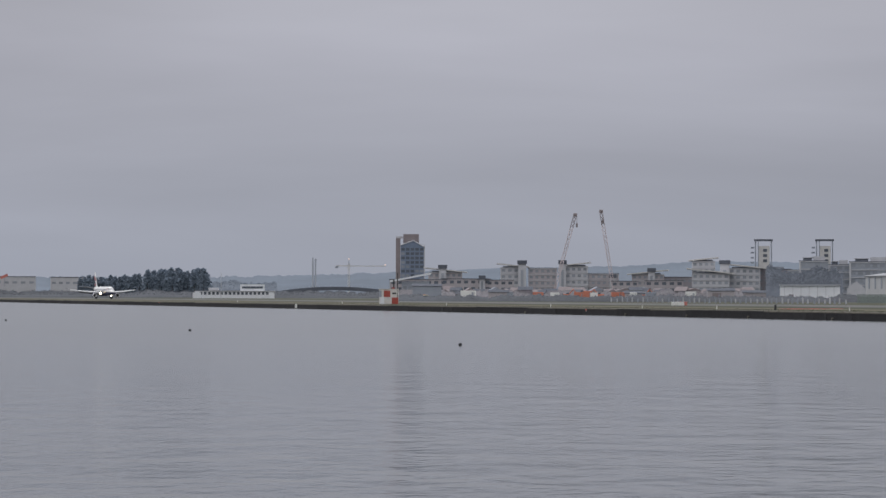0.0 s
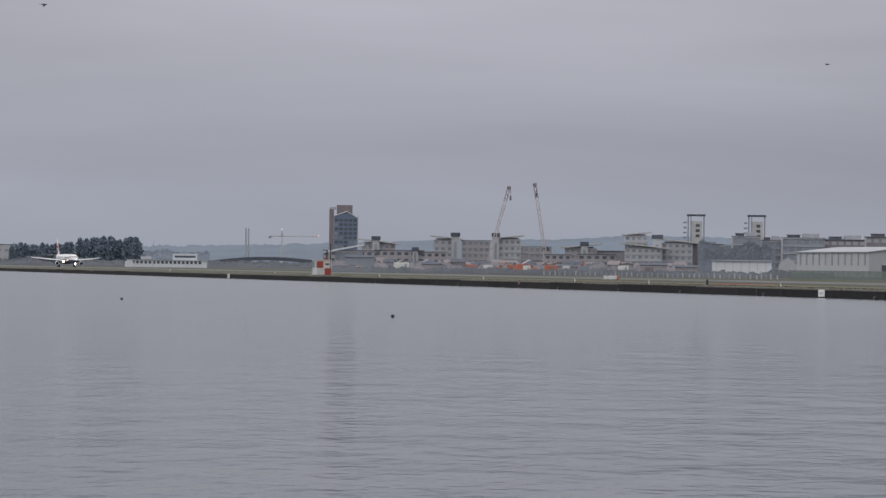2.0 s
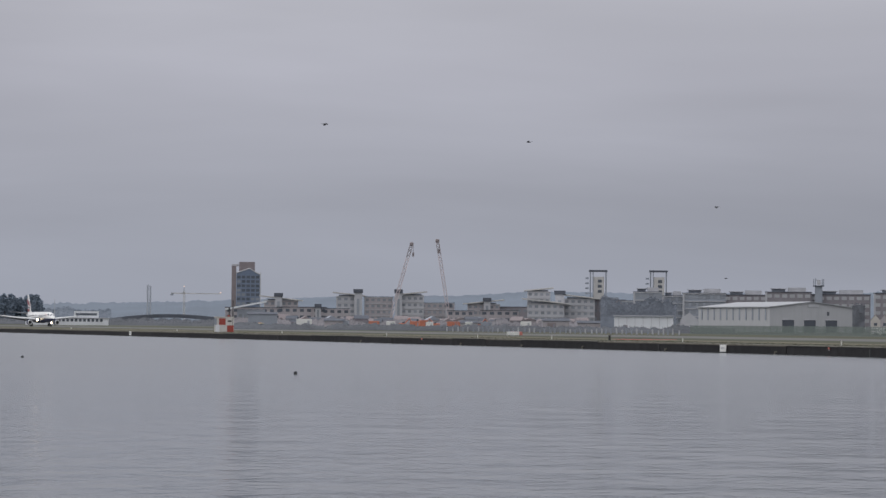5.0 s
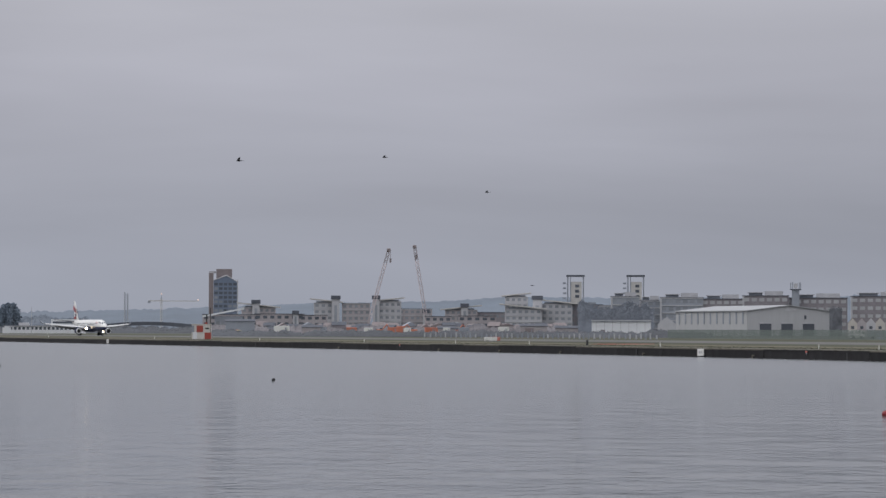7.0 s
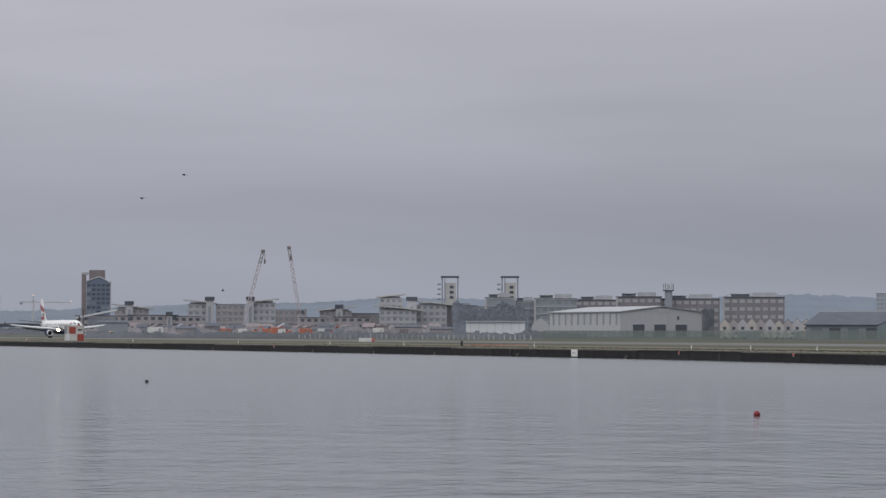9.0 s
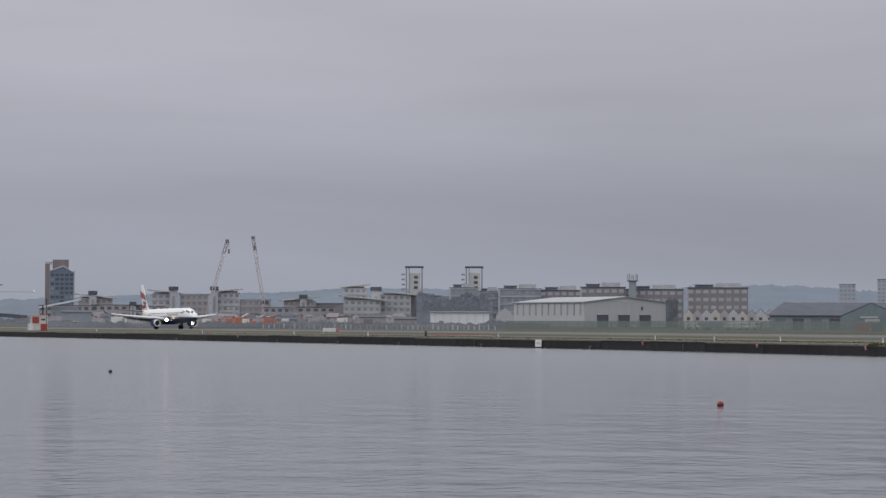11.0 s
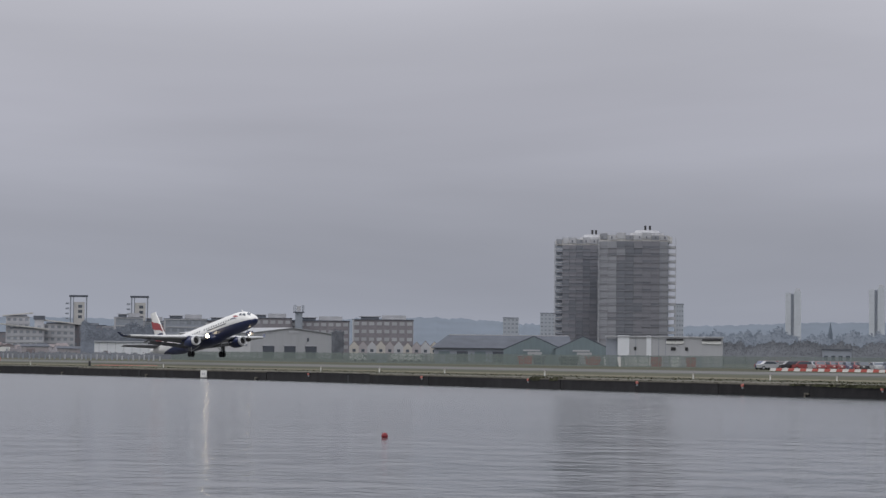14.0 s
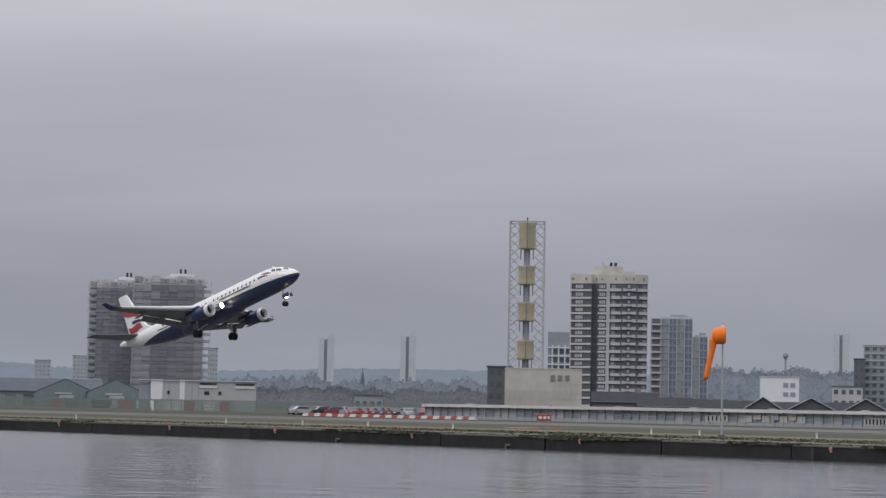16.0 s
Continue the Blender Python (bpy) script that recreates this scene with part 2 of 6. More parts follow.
def box(bm, x, y, z, sx, sy, sz, m=None, bevel=0.0, mi=0):
    """A box whose centre is x, y and whose foot is z."""
    t = pose(x, y, z + sz / 2) @ Matrix.Diagonal((sx, sy, sz, 1))
    r = bmesh.ops.create_cube(bm, size=1, matrix=(m @ t) if m is not None else t)
    fs = {f for v in r["verts"] for f in v.link_faces}
    for f in fs:
        f.material_index = mi
    if bevel:
        bmesh.ops.bevel(bm, geom=list({e for f in fs for e in f.edges}), offset=bevel, segments=1, affect="EDGES", profile=0.5)
    return bm


def boxes(*rows, bevel=0.0):
    bm = bmesh.new()
    for r in rows:
        box(bm, *r, bevel=bevel)
    return bm


def rod(bm, a, b, r0, r1=None, n=6):
    a, b = Vector(a), Vector(b)
    r1 = r0 if r1 is None else r1
    m = Matrix.Translation((a + b) / 2) @ (b - a).to_track_quat("Z", "Y").to_matrix().to_4x4()
    bmesh.ops.create_cone(bm, cap_ends=True, segments=n, radius1=r0, radius2=r1, depth=(b - a).length, matrix=m)
    return bm


def loft(bm, rings, close=True, mi=None):
    """A skin over rings of equally many points; mi(face centre) gives the material."""
    vs = [[bm.verts.new(p) for p in r] for r in rings]
    n = len(vs[0])
    fs = []
    for a, b in zip(vs, vs[1:]):
        for i in range(n):
            j = (i + 1) % n
            fs.append(bm.faces.new((a[i], a[j], b[j], b[i])))
    if close:
        fs += [bm.faces.new(vs[0]), bm.faces.new(list(reversed(vs[-1])))]
    if mi:
        for f in fs:
            f.material_index = mi(f.calc_center_median())
    return bm


def gable(bm, x0, x1, y0, y1, z0, eave, ridge, along="x", mi=0):
    """A solid with a pitched roof, its ridge along x or y."""
    if along == "x":
        ym = (y0 + y1) / 2
        prof = [(y0, z0), (y1, z0), (y1, eave), (ym, ridge), (y0, eave)]
        rings = [[(x, p, q) for p, q in prof] for x in (x0, x1)]
    else:
        xm = (x0 + x1) / 2
        prof = [(x0, z0), (x1, z0), (x1, eave), (xm, ridge), (x0, eave)]
        rings = [[(p, y, q) for p, q in prof] for y in (y0, y1)]
    return loft(bm, rings, mi=(lambda c: mi))


MESHES = {}


def box_mesh(sx, sy, sz, mat):
    """A shared box, centred on its foot, for alike pieces."""
    key = (round(sx, 3), round(sy, 3), round(sz, 3), mat.name)
    if key not in MESHES:
        MESHES[key] = mesh_of(boxes((0, 0, 0, sx, sy, sz)), mat)
    return MESHES[key]


def piece(name, parent, mat, x, y, z, sx, sy, sz, label="", turn=0.0):
    return part(name, box_mesh(sx, sy, sz, mat), mat, parent, label, pose(x, y, z, 0, 0, turn))


# ---- water, quay and ground ----
def quay_y(x):
    """The dock wall's line: straight along the runway, then bending towards the viewer."""
    return float(np.interp(x, (-4400, -700, -450, -300, -240, -195, -132, -88, 0, 900), (QUAY_Y, QUAY_Y, 139.4, 140.8, 140.4, 137.2, 132.2, 126.6, 117.5, 100.0)))


def on_quay(phi):
    """The place on the dock wall in a direction phi."""
    y = QUAY_Y
    for _ in range(12):
        y = quay_y(-y / math.tan(radians(phi)))
    return -y / math.tan(radians(phi)), y


def runway_y(x):
    """The runway's centre line."""
    return RUNWAY_Y - 2.0 + (x + 247) * 0.0297


def bent(x, y):
    """A strip's y where the verge follows the wall's bend."""
    return y + (quay_y(x) - QUAY_Y) * max(0.0, 1 - max(0.0, y - QUAY_Y) / 42.0)


def ground_sheet(name, label, mat, x0, x1, ys, zs, kind="structure"):
    bm = bmesh.new()
    xs = sorted(set(np.linspace(x0, x1, 25).tolist() + [float(k) for k in range(-710, 21, 10)]))
    vs = [[bm.verts.new((x, bent(x, y) if y > 130 else y, z)) for x in xs] for y, z in zip(ys, zs)]
    for a, b in zip(vs, vs[1:]):
        for i in range(len(xs) - 1):
            bm.faces.new((a[i], a[i + 1], b[i + 1], b[i]))
    me = mesh_of(bm, mat)
    if me.polygons[0].normal.z < 0:
        me.flip_normals()
    return tagged(new(name, me), label, "ground", kind=kind)


ground_sheet("water", "calm grey dock water with faint ripples", WATER, -4400, 1500, (-60, 0, 60, QUAY_Y + 2), (0, 0, 0, 0))
ground_sheet("ground", "flat airfield grass running out to the far land", LAND, -4400, 3000, (QUAY_Y + 0.6, 170, 230, 330, 1200, 4400), (0.93, 1.16, 1.16, 1.16, 1.16, 1.16))
ground_sheet("grass_verge", "tan and green winter grass along the quay", GRASS, -2400, 900, (QUAY_Y + 0.9, 160, 178), (0.945, 1.15, 1.185))
ground_sheet("dry_grass_strip", "pale dry grass strip beside the runway", PALE_GRASS, -2400, 900, (151, 158), (1.085, 1.15))
ground_sheet("perimeter_track", "pale worn track along the quay", COPING, -2400, 900, (141.5, 144.5), (0.985, 1.015))
# the runway runs a little askew to the quay
runway = ground_sheet("runway", "grey asphalt runway", TARMAC, -1300, 1150, (-17, 17), (GROUND_Z, GROUND_Z))
runway.matrix_world = pose(-247, runway_y(-247), 0, 0, 0, 1.7)
ground_sheet("far_verge", "green grass beyond the runway", GRASS, -2400, 900, (RUNWAY_Y + 24, 300), (1.185, 1.185))
near_bank = tagged(new("pavement", mesh_of(boxes((-400, -31, -0.5, 3000, 60, 1.85)), COPING)), "plain quayside pavement behind the viewer", "pavement", kind="structure")


def quay_wall():
    core = [[(x, quay_y(x) + 0.3, -1.0), (x, quay_y(x) + 1.2, -1.0), (x, quay_y(x) + 1.2, 0.9), (x, quay_y(x) + 0.3, 0.9)] for x in (-2600, -700, -450, -300, -240, -195, -132, -88, 0, 700)]
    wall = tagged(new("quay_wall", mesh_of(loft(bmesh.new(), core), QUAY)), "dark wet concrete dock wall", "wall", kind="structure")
    rnd = random.Random(4)
    for i in range(110):
        x = -1050 + i * 12.0
        y = quay_y(x)
        turn = math.degrees(math.atan2(quay_y(x + 6) - quay_y(x - 6), 12.0))
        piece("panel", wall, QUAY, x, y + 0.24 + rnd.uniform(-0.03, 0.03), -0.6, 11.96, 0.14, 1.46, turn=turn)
        piece("coping_stone", wall, COPING if rnd.random() < 0.75 else QUAY, x, y + 0.62 + rnd.uniform(-0.03, 0.03), 0.87 + rnd.uniform(-0.01, 0.015), 11.9, 0.95, 0.10, turn=turn)
        if -420 < x < -60 and rnd.random() < 0.12:
            piece("timber_rubber", wall, BLACK, x + rnd.uniform(-4, 4), y + 0.14, -0.4, 0.28, 0.12, 1.2, turn=turn)
    return wall


def backdrop_hills():
    """Low wooded hills on the horizon, each ridge one sheet with an uneven tree line."""
    rnd = random.Random(9)
    keys = [(2, 22), (9, 23), (13.8, 24), (17.2, 29), (20, 35.5), (22, 37), (23.4, 39.5), (24.5, 44), (27, 43), (31, 44), (34.2, 48.5), (35.2, 46.5), (36.7, 40.5), (38.5, 39), (40.8, 42), (43.2, 47), (45.7, 47), (49, 45), (52, 46), (58, 40), (66, 36)]
    bm = bmesh.new()
    top, bot, back = [], [], []
    for i in range(900):
        phi = 2 + i * 64 / 899
        z = np.interp(phi, [k[0] for k in keys], [k[1] for k in keys]) + 2.2 * noise.noise((phi * 3, 0, 0)) + 1.6 * noise.noise((phi * 14, 3, 0)) + rnd.uniform(-0.5, 0.5)
        d = Vector((-math.cos(radians(phi)), math.sin(radians(phi)), 0))
        bot.append(bm.verts.new(d * 2700 + Vector((0, 0, 1.0))))
        top.append(bm.verts.new(d * 3000 + Vector((0, 0, z))))
        back.append(bm.verts.new(d * 3300 + Vector((0, 0, 1.0))))
    for a, b in ((bot, top), (top, back)):
        for i in range(len(a) - 1):
            bm.faces.new((a[i], a[i + 1], b[i + 1], b[i]))
    tagged(new("backdrop", mesh_of(bm, HILL, True)), "wooded hills on the horizon, tinted blue-grey for haze", "hills", kind="structure")


def belt(name, label, phi0, phi1, dist, depth, low, high, count, mat, seed, size=1.6):
    """A belt of woodland or scrub: a lumpy mass of crowns with many small ragged sprays along its crest."""
    rnd = random.Random(seed)

    def crest(phi):
        return max(0.3, low + (high - low) * (0.5 + 0.55 * noise.noise((phi * 1.7, seed, 0)) + 0.3 * noise.noise((phi * 7, seed, 2)) + 0.16 * noise.noise((phi * 25, seed, 4))))

    step = max(0.5, high * 0.09)
    cols = min(900, int((phi1 - phi0) * math.pi / 180 * dist / step) + 2)
    rows = 9
    verts, faces = [], []
    for i in range(cols):
        phi = phi0 + (phi1 - phi0) * i / (cols - 1)
        c = crest(phi)
        a = radians(phi)
        for k in range(rows):
            q = k / (rows - 1)
            d = dist - depth * 0.5 + depth * q ** 1.6 + 0.16 * high * noise.noise((phi * dist * 0.012, q * 3, seed)) + 0.1 * high * noise.noise((phi * dist * 0.04, q * 7, seed + 5))
            verts.append((-d * math.cos(a), d * math.sin(a), GROUND_Z - 0.1 + c * q * (1 + 0.05 * noise.noise((phi * 40, q * 4, seed)))))
    for i in range(cols - 1):
        for k in range(rows - 1):
            v = i * rows + k
            faces.append((v, v + rows, v + rows + 1, v + 1))
    flat = len(faces)
    for i in range(count // 3):
        phi = rnd.uniform(phi0, phi1)
        q = 1 - rnd.random() ** 2 * 0.6
        d = dist - depth * 0.5 + depth * q ** 1.6 - size * 0.3
        c = Vector((-d * math.cos(radians(phi)), d * math.sin(radians(phi)), GROUND_Z + crest(phi) * q * rnd.uniform(0.97, 1.06)))
        s = size * rnd.uniform(0.3, 0.9)
        n0 = len(verts)
        for _ in range(3):
            u, v = rnd.uniform(-1, 1) * s, rnd.uniform(-0.8, 1.0) * s
            verts.append(tuple(c + Vector((u * math.sin(radians(phi)) - v * math.cos(radians(phi)), u * math.cos(radians(phi)) + v * math.sin(radians(phi)), v))))
        faces.append((n0, n0 + 1, n0 + 2))
    me = bpy.data.meshes.new("belt")
    me.from_pydata(verts, [], faces)
    for f in me.polygons[:flat]:
        f.use_smooth = True
    me.materials.append(mat)
    return tagged(new(name, me), label, "trees", kind="stuff")


quay_wall()
backdrop_hills()


# ---- the airliner; its origin lies on the ground between the main wheels, its nose along +x ----
FUSE = [(17.1, 2.45, 0.04, 0.04), (17.0, 2.45, 0.22, 0.22), (16.7, 2.47, 0.47, 0.46), (16.2, 2.53, 0.76, 0.72), (15.5, 2.63, 1.02, 0.97), (14.6, 2.79, 1.30, 1.20),
        (13.4, 2.93, 1.52, 1.38), (12.0, 3.0, 1.65, 1.48), (10.0, 3.02, 1.68, 1.5), (5.0, 3.02, 1.68, 1.5), (0.0, 3.02, 1.68, 1.5), (-5.0, 3.02, 1.68, 1.5),
        (-8.0, 3.08, 1.60, 1.45), (-11.0, 3.28, 1.36, 1.27), (-14.0, 3.58, 1.03, 0.97), (-16.5, 3.86, 0.70, 0.64), (-18.3, 4.06, 0.42, 0.38), (-19.1, 4.14, 0.18, 0.16)]


def fuse_at(x):
    xs = [f[0] for f in FUSE][::-1]
    return [float(np.interp(x, xs, [f[k] for f in FUSE][::-1])) for k in (1, 2, 3)]


def skin(x, ang, lift=0.0):
    """A point of the fuselage's skin; ang in degrees from the horizontal on the side y < 0."""
    c, h, w = fuse_at(x)
    a = radians(ang)
    return Vector((x, -(w + lift) * math.cos(a), c + (h + lift) * math.sin(a)))


def skin_patch(x0, x1, a0, a1, lift=0.02, slant=0.0, nx=6, na=4, side=1):
    """A thin painted patch that follows the skin."""
    bm = bmesh.new()
    g = [[skin(x0 + (x1 - x0) * i / nx + slant * j / na, a0 + (a1 - a0) * j / na, lift) for j in range(na + 1)] for i in range(nx + 1)]
    vs = [[bm.verts.new((p.x, p.y * side, p.z)) for p in r] for r in g]
    for i in range(nx):
        for j in range(na):
            bm.faces.new((vs[i][j], vs[i + 1][j], vs[i + 1][j + 1], vs[i][j + 1]))
    return bm


def aerofoil(le, te, z, y, thick):
    """A ring of 12 points of a wing section from le to te."""
    out = []
    for s, t in ((0, 0), (0.03, 0.4), (0.12, 0.8), (0.35, 1), (0.65, 0.7), (0.9, 0.25), (1, 0.02), (0.9, -0.12), (0.65, -0.3), (0.35, -0.45), (0.12, -0.45), (0.03, -0.25)):
        out.append((le + (te - le) * s, y, z + thick * t))
    return out


def wing(side):
    bm = bmesh.new()
    secs = [(4.6, -2.7, 1.92, 0.9, 0.62), (3.7, -2.8, 2.05, 1.6, 0.55), (1.9, -2.8, 2.40, 4.6, 0.42), (-0.5, -3.3, 2.92, 9.0, 0.26), (-2.5, -4.05, 3.44, 13.1, 0.15)]
    return loft(bm, [aerofoil(a, b, z, y * side, t) for a, b, z, y, t in secs])


# deep and pale, so its colour carries the light along the wing's front
def slat(side):
    """The pale leading edge, a thin shell wrapped round the wing's nose."""
    secs = [(3.5, 2.06, 1.75, 0.50), (1.98, 2.39, 4.0, 0.44), (0.0, 2.80, 8.2, 0.30), (-2.3, 3.38, 12.7, 0.17)]
    return loft(bmesh.new(), [[(a - 0.75, y * side, z + t * 1.0 + 0.06), (a - 0.15, y * side, z + t * 0.8 + 0.06), (a + 0.14, y * side, z + t * 0.25), (a + 0.12, y * side, z - t * 0.25), (a - 0.2, y * side, z - t * 0.5 - 0.05), (a - 0.25, y * side, z)] for a, z, y, t in secs])


def winglet(side):
    bm = bmesh.new()
    secs = [(-2.55, -4.05, 3.44, 13.12, 0.12), (-3.0, -4.2, 3.62, 13.55, 0.10), (-3.8, -4.6, 4.35, 14.05, 0.06)]
    rings = []
    for a, b, z, y, t in secs:
        rings.append([(x, yy * side - (zz - z) * 0.8 * side, z + (zz - z) * 0.4) for x, yy, zz in aerofoil(a, b, z, y, t)])
    loft(bm, rings)
    bm.normal_update()
    for f in bm.faces:
        # navy on the outer face, white on the inner one
        f.material_index = 1 if f.normal.y * side > 0 else 0
    return bm


def tailplane(side):
    return loft(bmesh.new(), [aerofoil(a, b, z, y * side, t) for a, b, z, y, t in ((-13.9, -17.2, 4.1, 0.3, 0.3), (-14.4, -17.3, 4.2, 0.9, 0.26), (-17.1, -18.6, 4.72, 6.05, 0.10))])


def fin():
    secs = [(-11.2, -16.8, 4.3, 0.10), (-13.0, -17.0, 5.2, 0.20), (-15.5, -17.9, 9.2, 0.14), (-16.3, -18.2, 10.45, 0.08)]
    rings = []
    for a, b, z, t in secs:
        half = [(0, 0), (0.08, 0.7), (0.3, 1), (0.7, 0.7), (1, 0.05)]
        rings.append([(a + (b - a) * s, t * k, z) for s, k in half] + [(a + (b - a) * s, -t * k, z) for s, k in half[-2:0:-1]])
    return loft(bmesh.new(), rings)


FIN_Z, FIN_LE, FIN_TE, FIN_T = (4.3, 5.2, 9.2, 10.45), (-11.2, -13.0, -15.5, -16.3), (-16.8, -17.0, -17.9, -18.2), (0.10, 0.20, 0.14, 0.08)


def fin_patch(side, lo, hi, s0, s1, rise=0.0, bend=0.0):
    """A painted wave on the fin from share s0 to s1 of the chord; it rises by rise towards the rear."""
    bm = bmesh.new()
    rows = []
    for i in range(7):
        row = []
        for s in np.linspace(s0, s1, 8):
            z = lo + (hi - lo) * i / 6 + rise * s + bend * math.sin(s * 6.0)
            a, b, t = (np.interp(z, FIN_Z, q) for q in (FIN_LE, FIN_TE, FIN_T))
            row.append(bm.verts.new((a + (b - a) * s, side * (t + 0.035), z)))
        rows.append(row)
    for p, r in zip(rows, rows[1:]):
        for i in range(7):
            bm.faces.new((p[i], p[i + 1], r[i + 1], r[i]))
    return bm


def revolve(profile, n=24):
    """A body of revolution about x from (x, radius) pairs."""
    return [[(x, r * math.cos(2 * math.pi * i / n), r * math.sin(2 * math.pi * i / n)) for i in range(n)] for x, r in profile]


GEARS = []


def airliner():
    p = thing("airliner", pose(-1075, RUNWAY_Y, GROUND_Z), "white and navy twin-engined jet airliner taking off with lit lamps", "aircraft")
    xs = sorted(set([f[0] for f in FUSE] + [x / 2 for x in range(-38, 35)]), reverse=True)
    rings = []
    for x in xs:
        line = np.interp(x, (-19, -13.5, -9, 0, 9, 14, 16.2, 17.2), (2.3, 2.62, 2.85, 2.86, 2.72, 2.58, 2.52, 2.55))
        c, h, _ = fuse_at(x)
        th = math.degrees(math.asin(max(-0.98, min(0.6, (line - c) / h))))
        angles = [th + (180 - 2 * th) * i / 26 for i in range(26)] + [180 - th + (180 + 2 * th) * i / 22 for i in range(22)]
        rings.append([tuple(skin(x, a)) for a in angles])
    hull = bmesh.new()
    vs = [[hull.verts.new(q) for q in r] for r in rings]
    for a, b in zip(vs, vs[1:]):
        for i in range(48):
            j = (i + 1) % 48
            hull.faces.new((a[i], a[j], b[j], b[i])).material_index = 0 if i < 26 else 1
    hull.faces.new(vs[0])
    hull.faces.new(list(reversed(vs[-1])))
    part("fuselage", hull, [PLANE_WHITE, PLANE_BLUE], p, "white upper skin over a navy belly", smooth=True)
    belly = []
    for x, hw, bot in ((6.4, 0.6, 1.55), (5.2, 1.25, 1.22), (3.0, 1.68, 1.06), (-2.0, 1.72, 1.05), (-4.6, 1.3, 1.2), (-6.4, 0.6, 1.5)):
        belly.append([(x, hw * math.cos(radians(a)), 2.0 + (2.0 - bot) * math.sin(radians(a))) for a in range(180, 541, 20)])
    part("belly_fairing", loft(bmesh.new(), belly), PLANE_BLUE, p, smooth=True)
    for s in (-1, 1):
        w = part("wing", wing(s), PLANE_GREY, p, "grey swept wing with an upturned tip", smooth=True)
        part("slat", slat(s), TRIM_WHITE, w, "pale leading edge", smooth=True)
        part("winglet", winglet(s), [PLANE_WHITE, PLANE_BLUE], w, "winglet, navy outside and white inside")
        for y in (3.4, 6.6, 9.4):
            le = np.interp(y, (4.6, 9.0, 12.9), (-2.8, -3.3, -4.05))
            z = np.interp(y, (1.6, 4.6, 9.0, 12.9), (1.88, 2.24, 2.80, 3.42))
            part("flap_fairing", loft(bmesh.new(), [[(x, y * s + r * math.cos(a * 0.785), z - 0.22 + r * math.sin(a * 0.785)) for a in range(8)] for x, r in ((le + 2.0, 0.03), (le + 1.2, 0.17), (le - 0.2, 0.16), (le - 1.0, 0.02))]), PLANE_GREY, w)
        flap = loft(bmesh.new(), [[(-2.9 - dx, y * s, z), (-2.95 - dx, y * s, z + 0.1), (-3.95 - dx, y * s, z - 0.26), (-3.9 - dx, y * s, z - 0.32)] for y, z, dx in ((1.7, 1.84, -0.2), (4.7, 2.2, -0.2), (8.6, 2.7, 0.3))])
        part("flap", flap, PLANE_GREY, w)
        part("tailplane", tailplane(s), PLANE_GREY, p, smooth=True)
        e = part("engine", loft(bmesh.new(), revolve([(6.9, 0.70), (6.7, 0.77), (6.1, 0.83), (5.2, 0.83), (4.2, 0.70), (3.6, 0.56)]), close=False), PLANE_BLUE, p, "navy nacelle with a bare metal lip", pose(-2.05, 4.45 * s, 1.32), smooth=True)
        part("intake_lip", loft(bmesh.new(), revolve([(6.45, 0.83), (6.85, 0.80), (7.0, 0.70), (6.88, 0.60), (6.3, 0.57)]), close=False), TRIM_WHITE, e, smooth=True)
        part("fan", loft(bmesh.new(), revolve([(6.6, 0.02), (6.4, 0.14), (6.3, 0.62), (6.2, 0.62)])), BLACK, e)
        part("exhaust", loft(bmesh.new(), revolve([(4.0, 0.52), (3.4, 0.42), (2.8, 0.28), (2.4, 0.05)])), PLANE_GREY, e, smooth=True)
        part("pylon", loft(bmesh.new(), [[(3.4, 4.45 * s - .12, 2.05), (3.4, 4.45 * s + .12, 2.05), (0.0, 4.45 * s + .12, 1.9), (0.0, 4.45 * s - .12, 1.9)], [(2.6, 4.45 * s - .12, 2.5), (2.6, 4.45 * s + .12, 2.5), (0.0, 4.45 * s + .12, 2.5), (0.0, 4.45 * s - .12, 2.5)]]), PLANE_BLUE, p)
        g = part("main_gear", rod(rod(bmesh.new(), (0, 2.97 * s, 0.5), (0.1, 2.85 * s, 2.5), 0.13, n=8), (0.1, 2.9 * s, 1.0), (0.6, 1.6 * s, 1.75), 0.07), STEEL, p)
        GEARS.append(g)
        part("gear_door", boxes((0.1, 3.24 * s, 0.95, 0.9, 0.05, 0.9)), PLANE_GREY, g)
        for o in (-0.28, 0.28):
            part("wheel", loft(bmesh.new(), [[(0.5 * k * math.cos(a * math.pi / 10), 2.97 * s + o + q, 0.5 + 0.5 * k * math.sin(a * math.pi / 10)) for a in range(20)] for q, k in ((-0.17, 0.8), (-0.12, 1), (0.12, 1), (0.17, 0.8))]), RUBBER, g, smooth=False)
        part("wing_lamp", loft(bmesh.new(), revolve([(0.03, 0.32), (0.0, 0.34)], 14)), LAMP, p, "bright warm landing lamp", pose(4.5, 2.2 * s, 2.1)) if s < 0 else None
        if s < 0:
            part("lamp_housing", loft(bmesh.new(), revolve([(-0.02, 0.36), (-0.3, 0.3), (-1.2, 0.1)], 14)), PLANE_GREY, p, "", pose(4.5, 2.2 * s, 2.1))
        for i in range(25):
            x = 11.2 - i * 0.81
            if 1.3 < x < 2.0:
                continue
            part("cabin_window", window_mesh(), GLASS, p, "", Matrix.Translation(Vector((0, 0, 0))) @ pose(x, 0, 0) @ Matrix.Diagonal((1, -s, 1, 1)))
        for a0, a1, x0, x1, sl in ((34, 54, 15.05, 14.25, -0.25), (33, 52, 14.1, 13.45, -0.2)):
            part("cockpit_window", skin_patch(x0, x1, a0, a1, 0.02, sl, side=-s), GLASS, p)
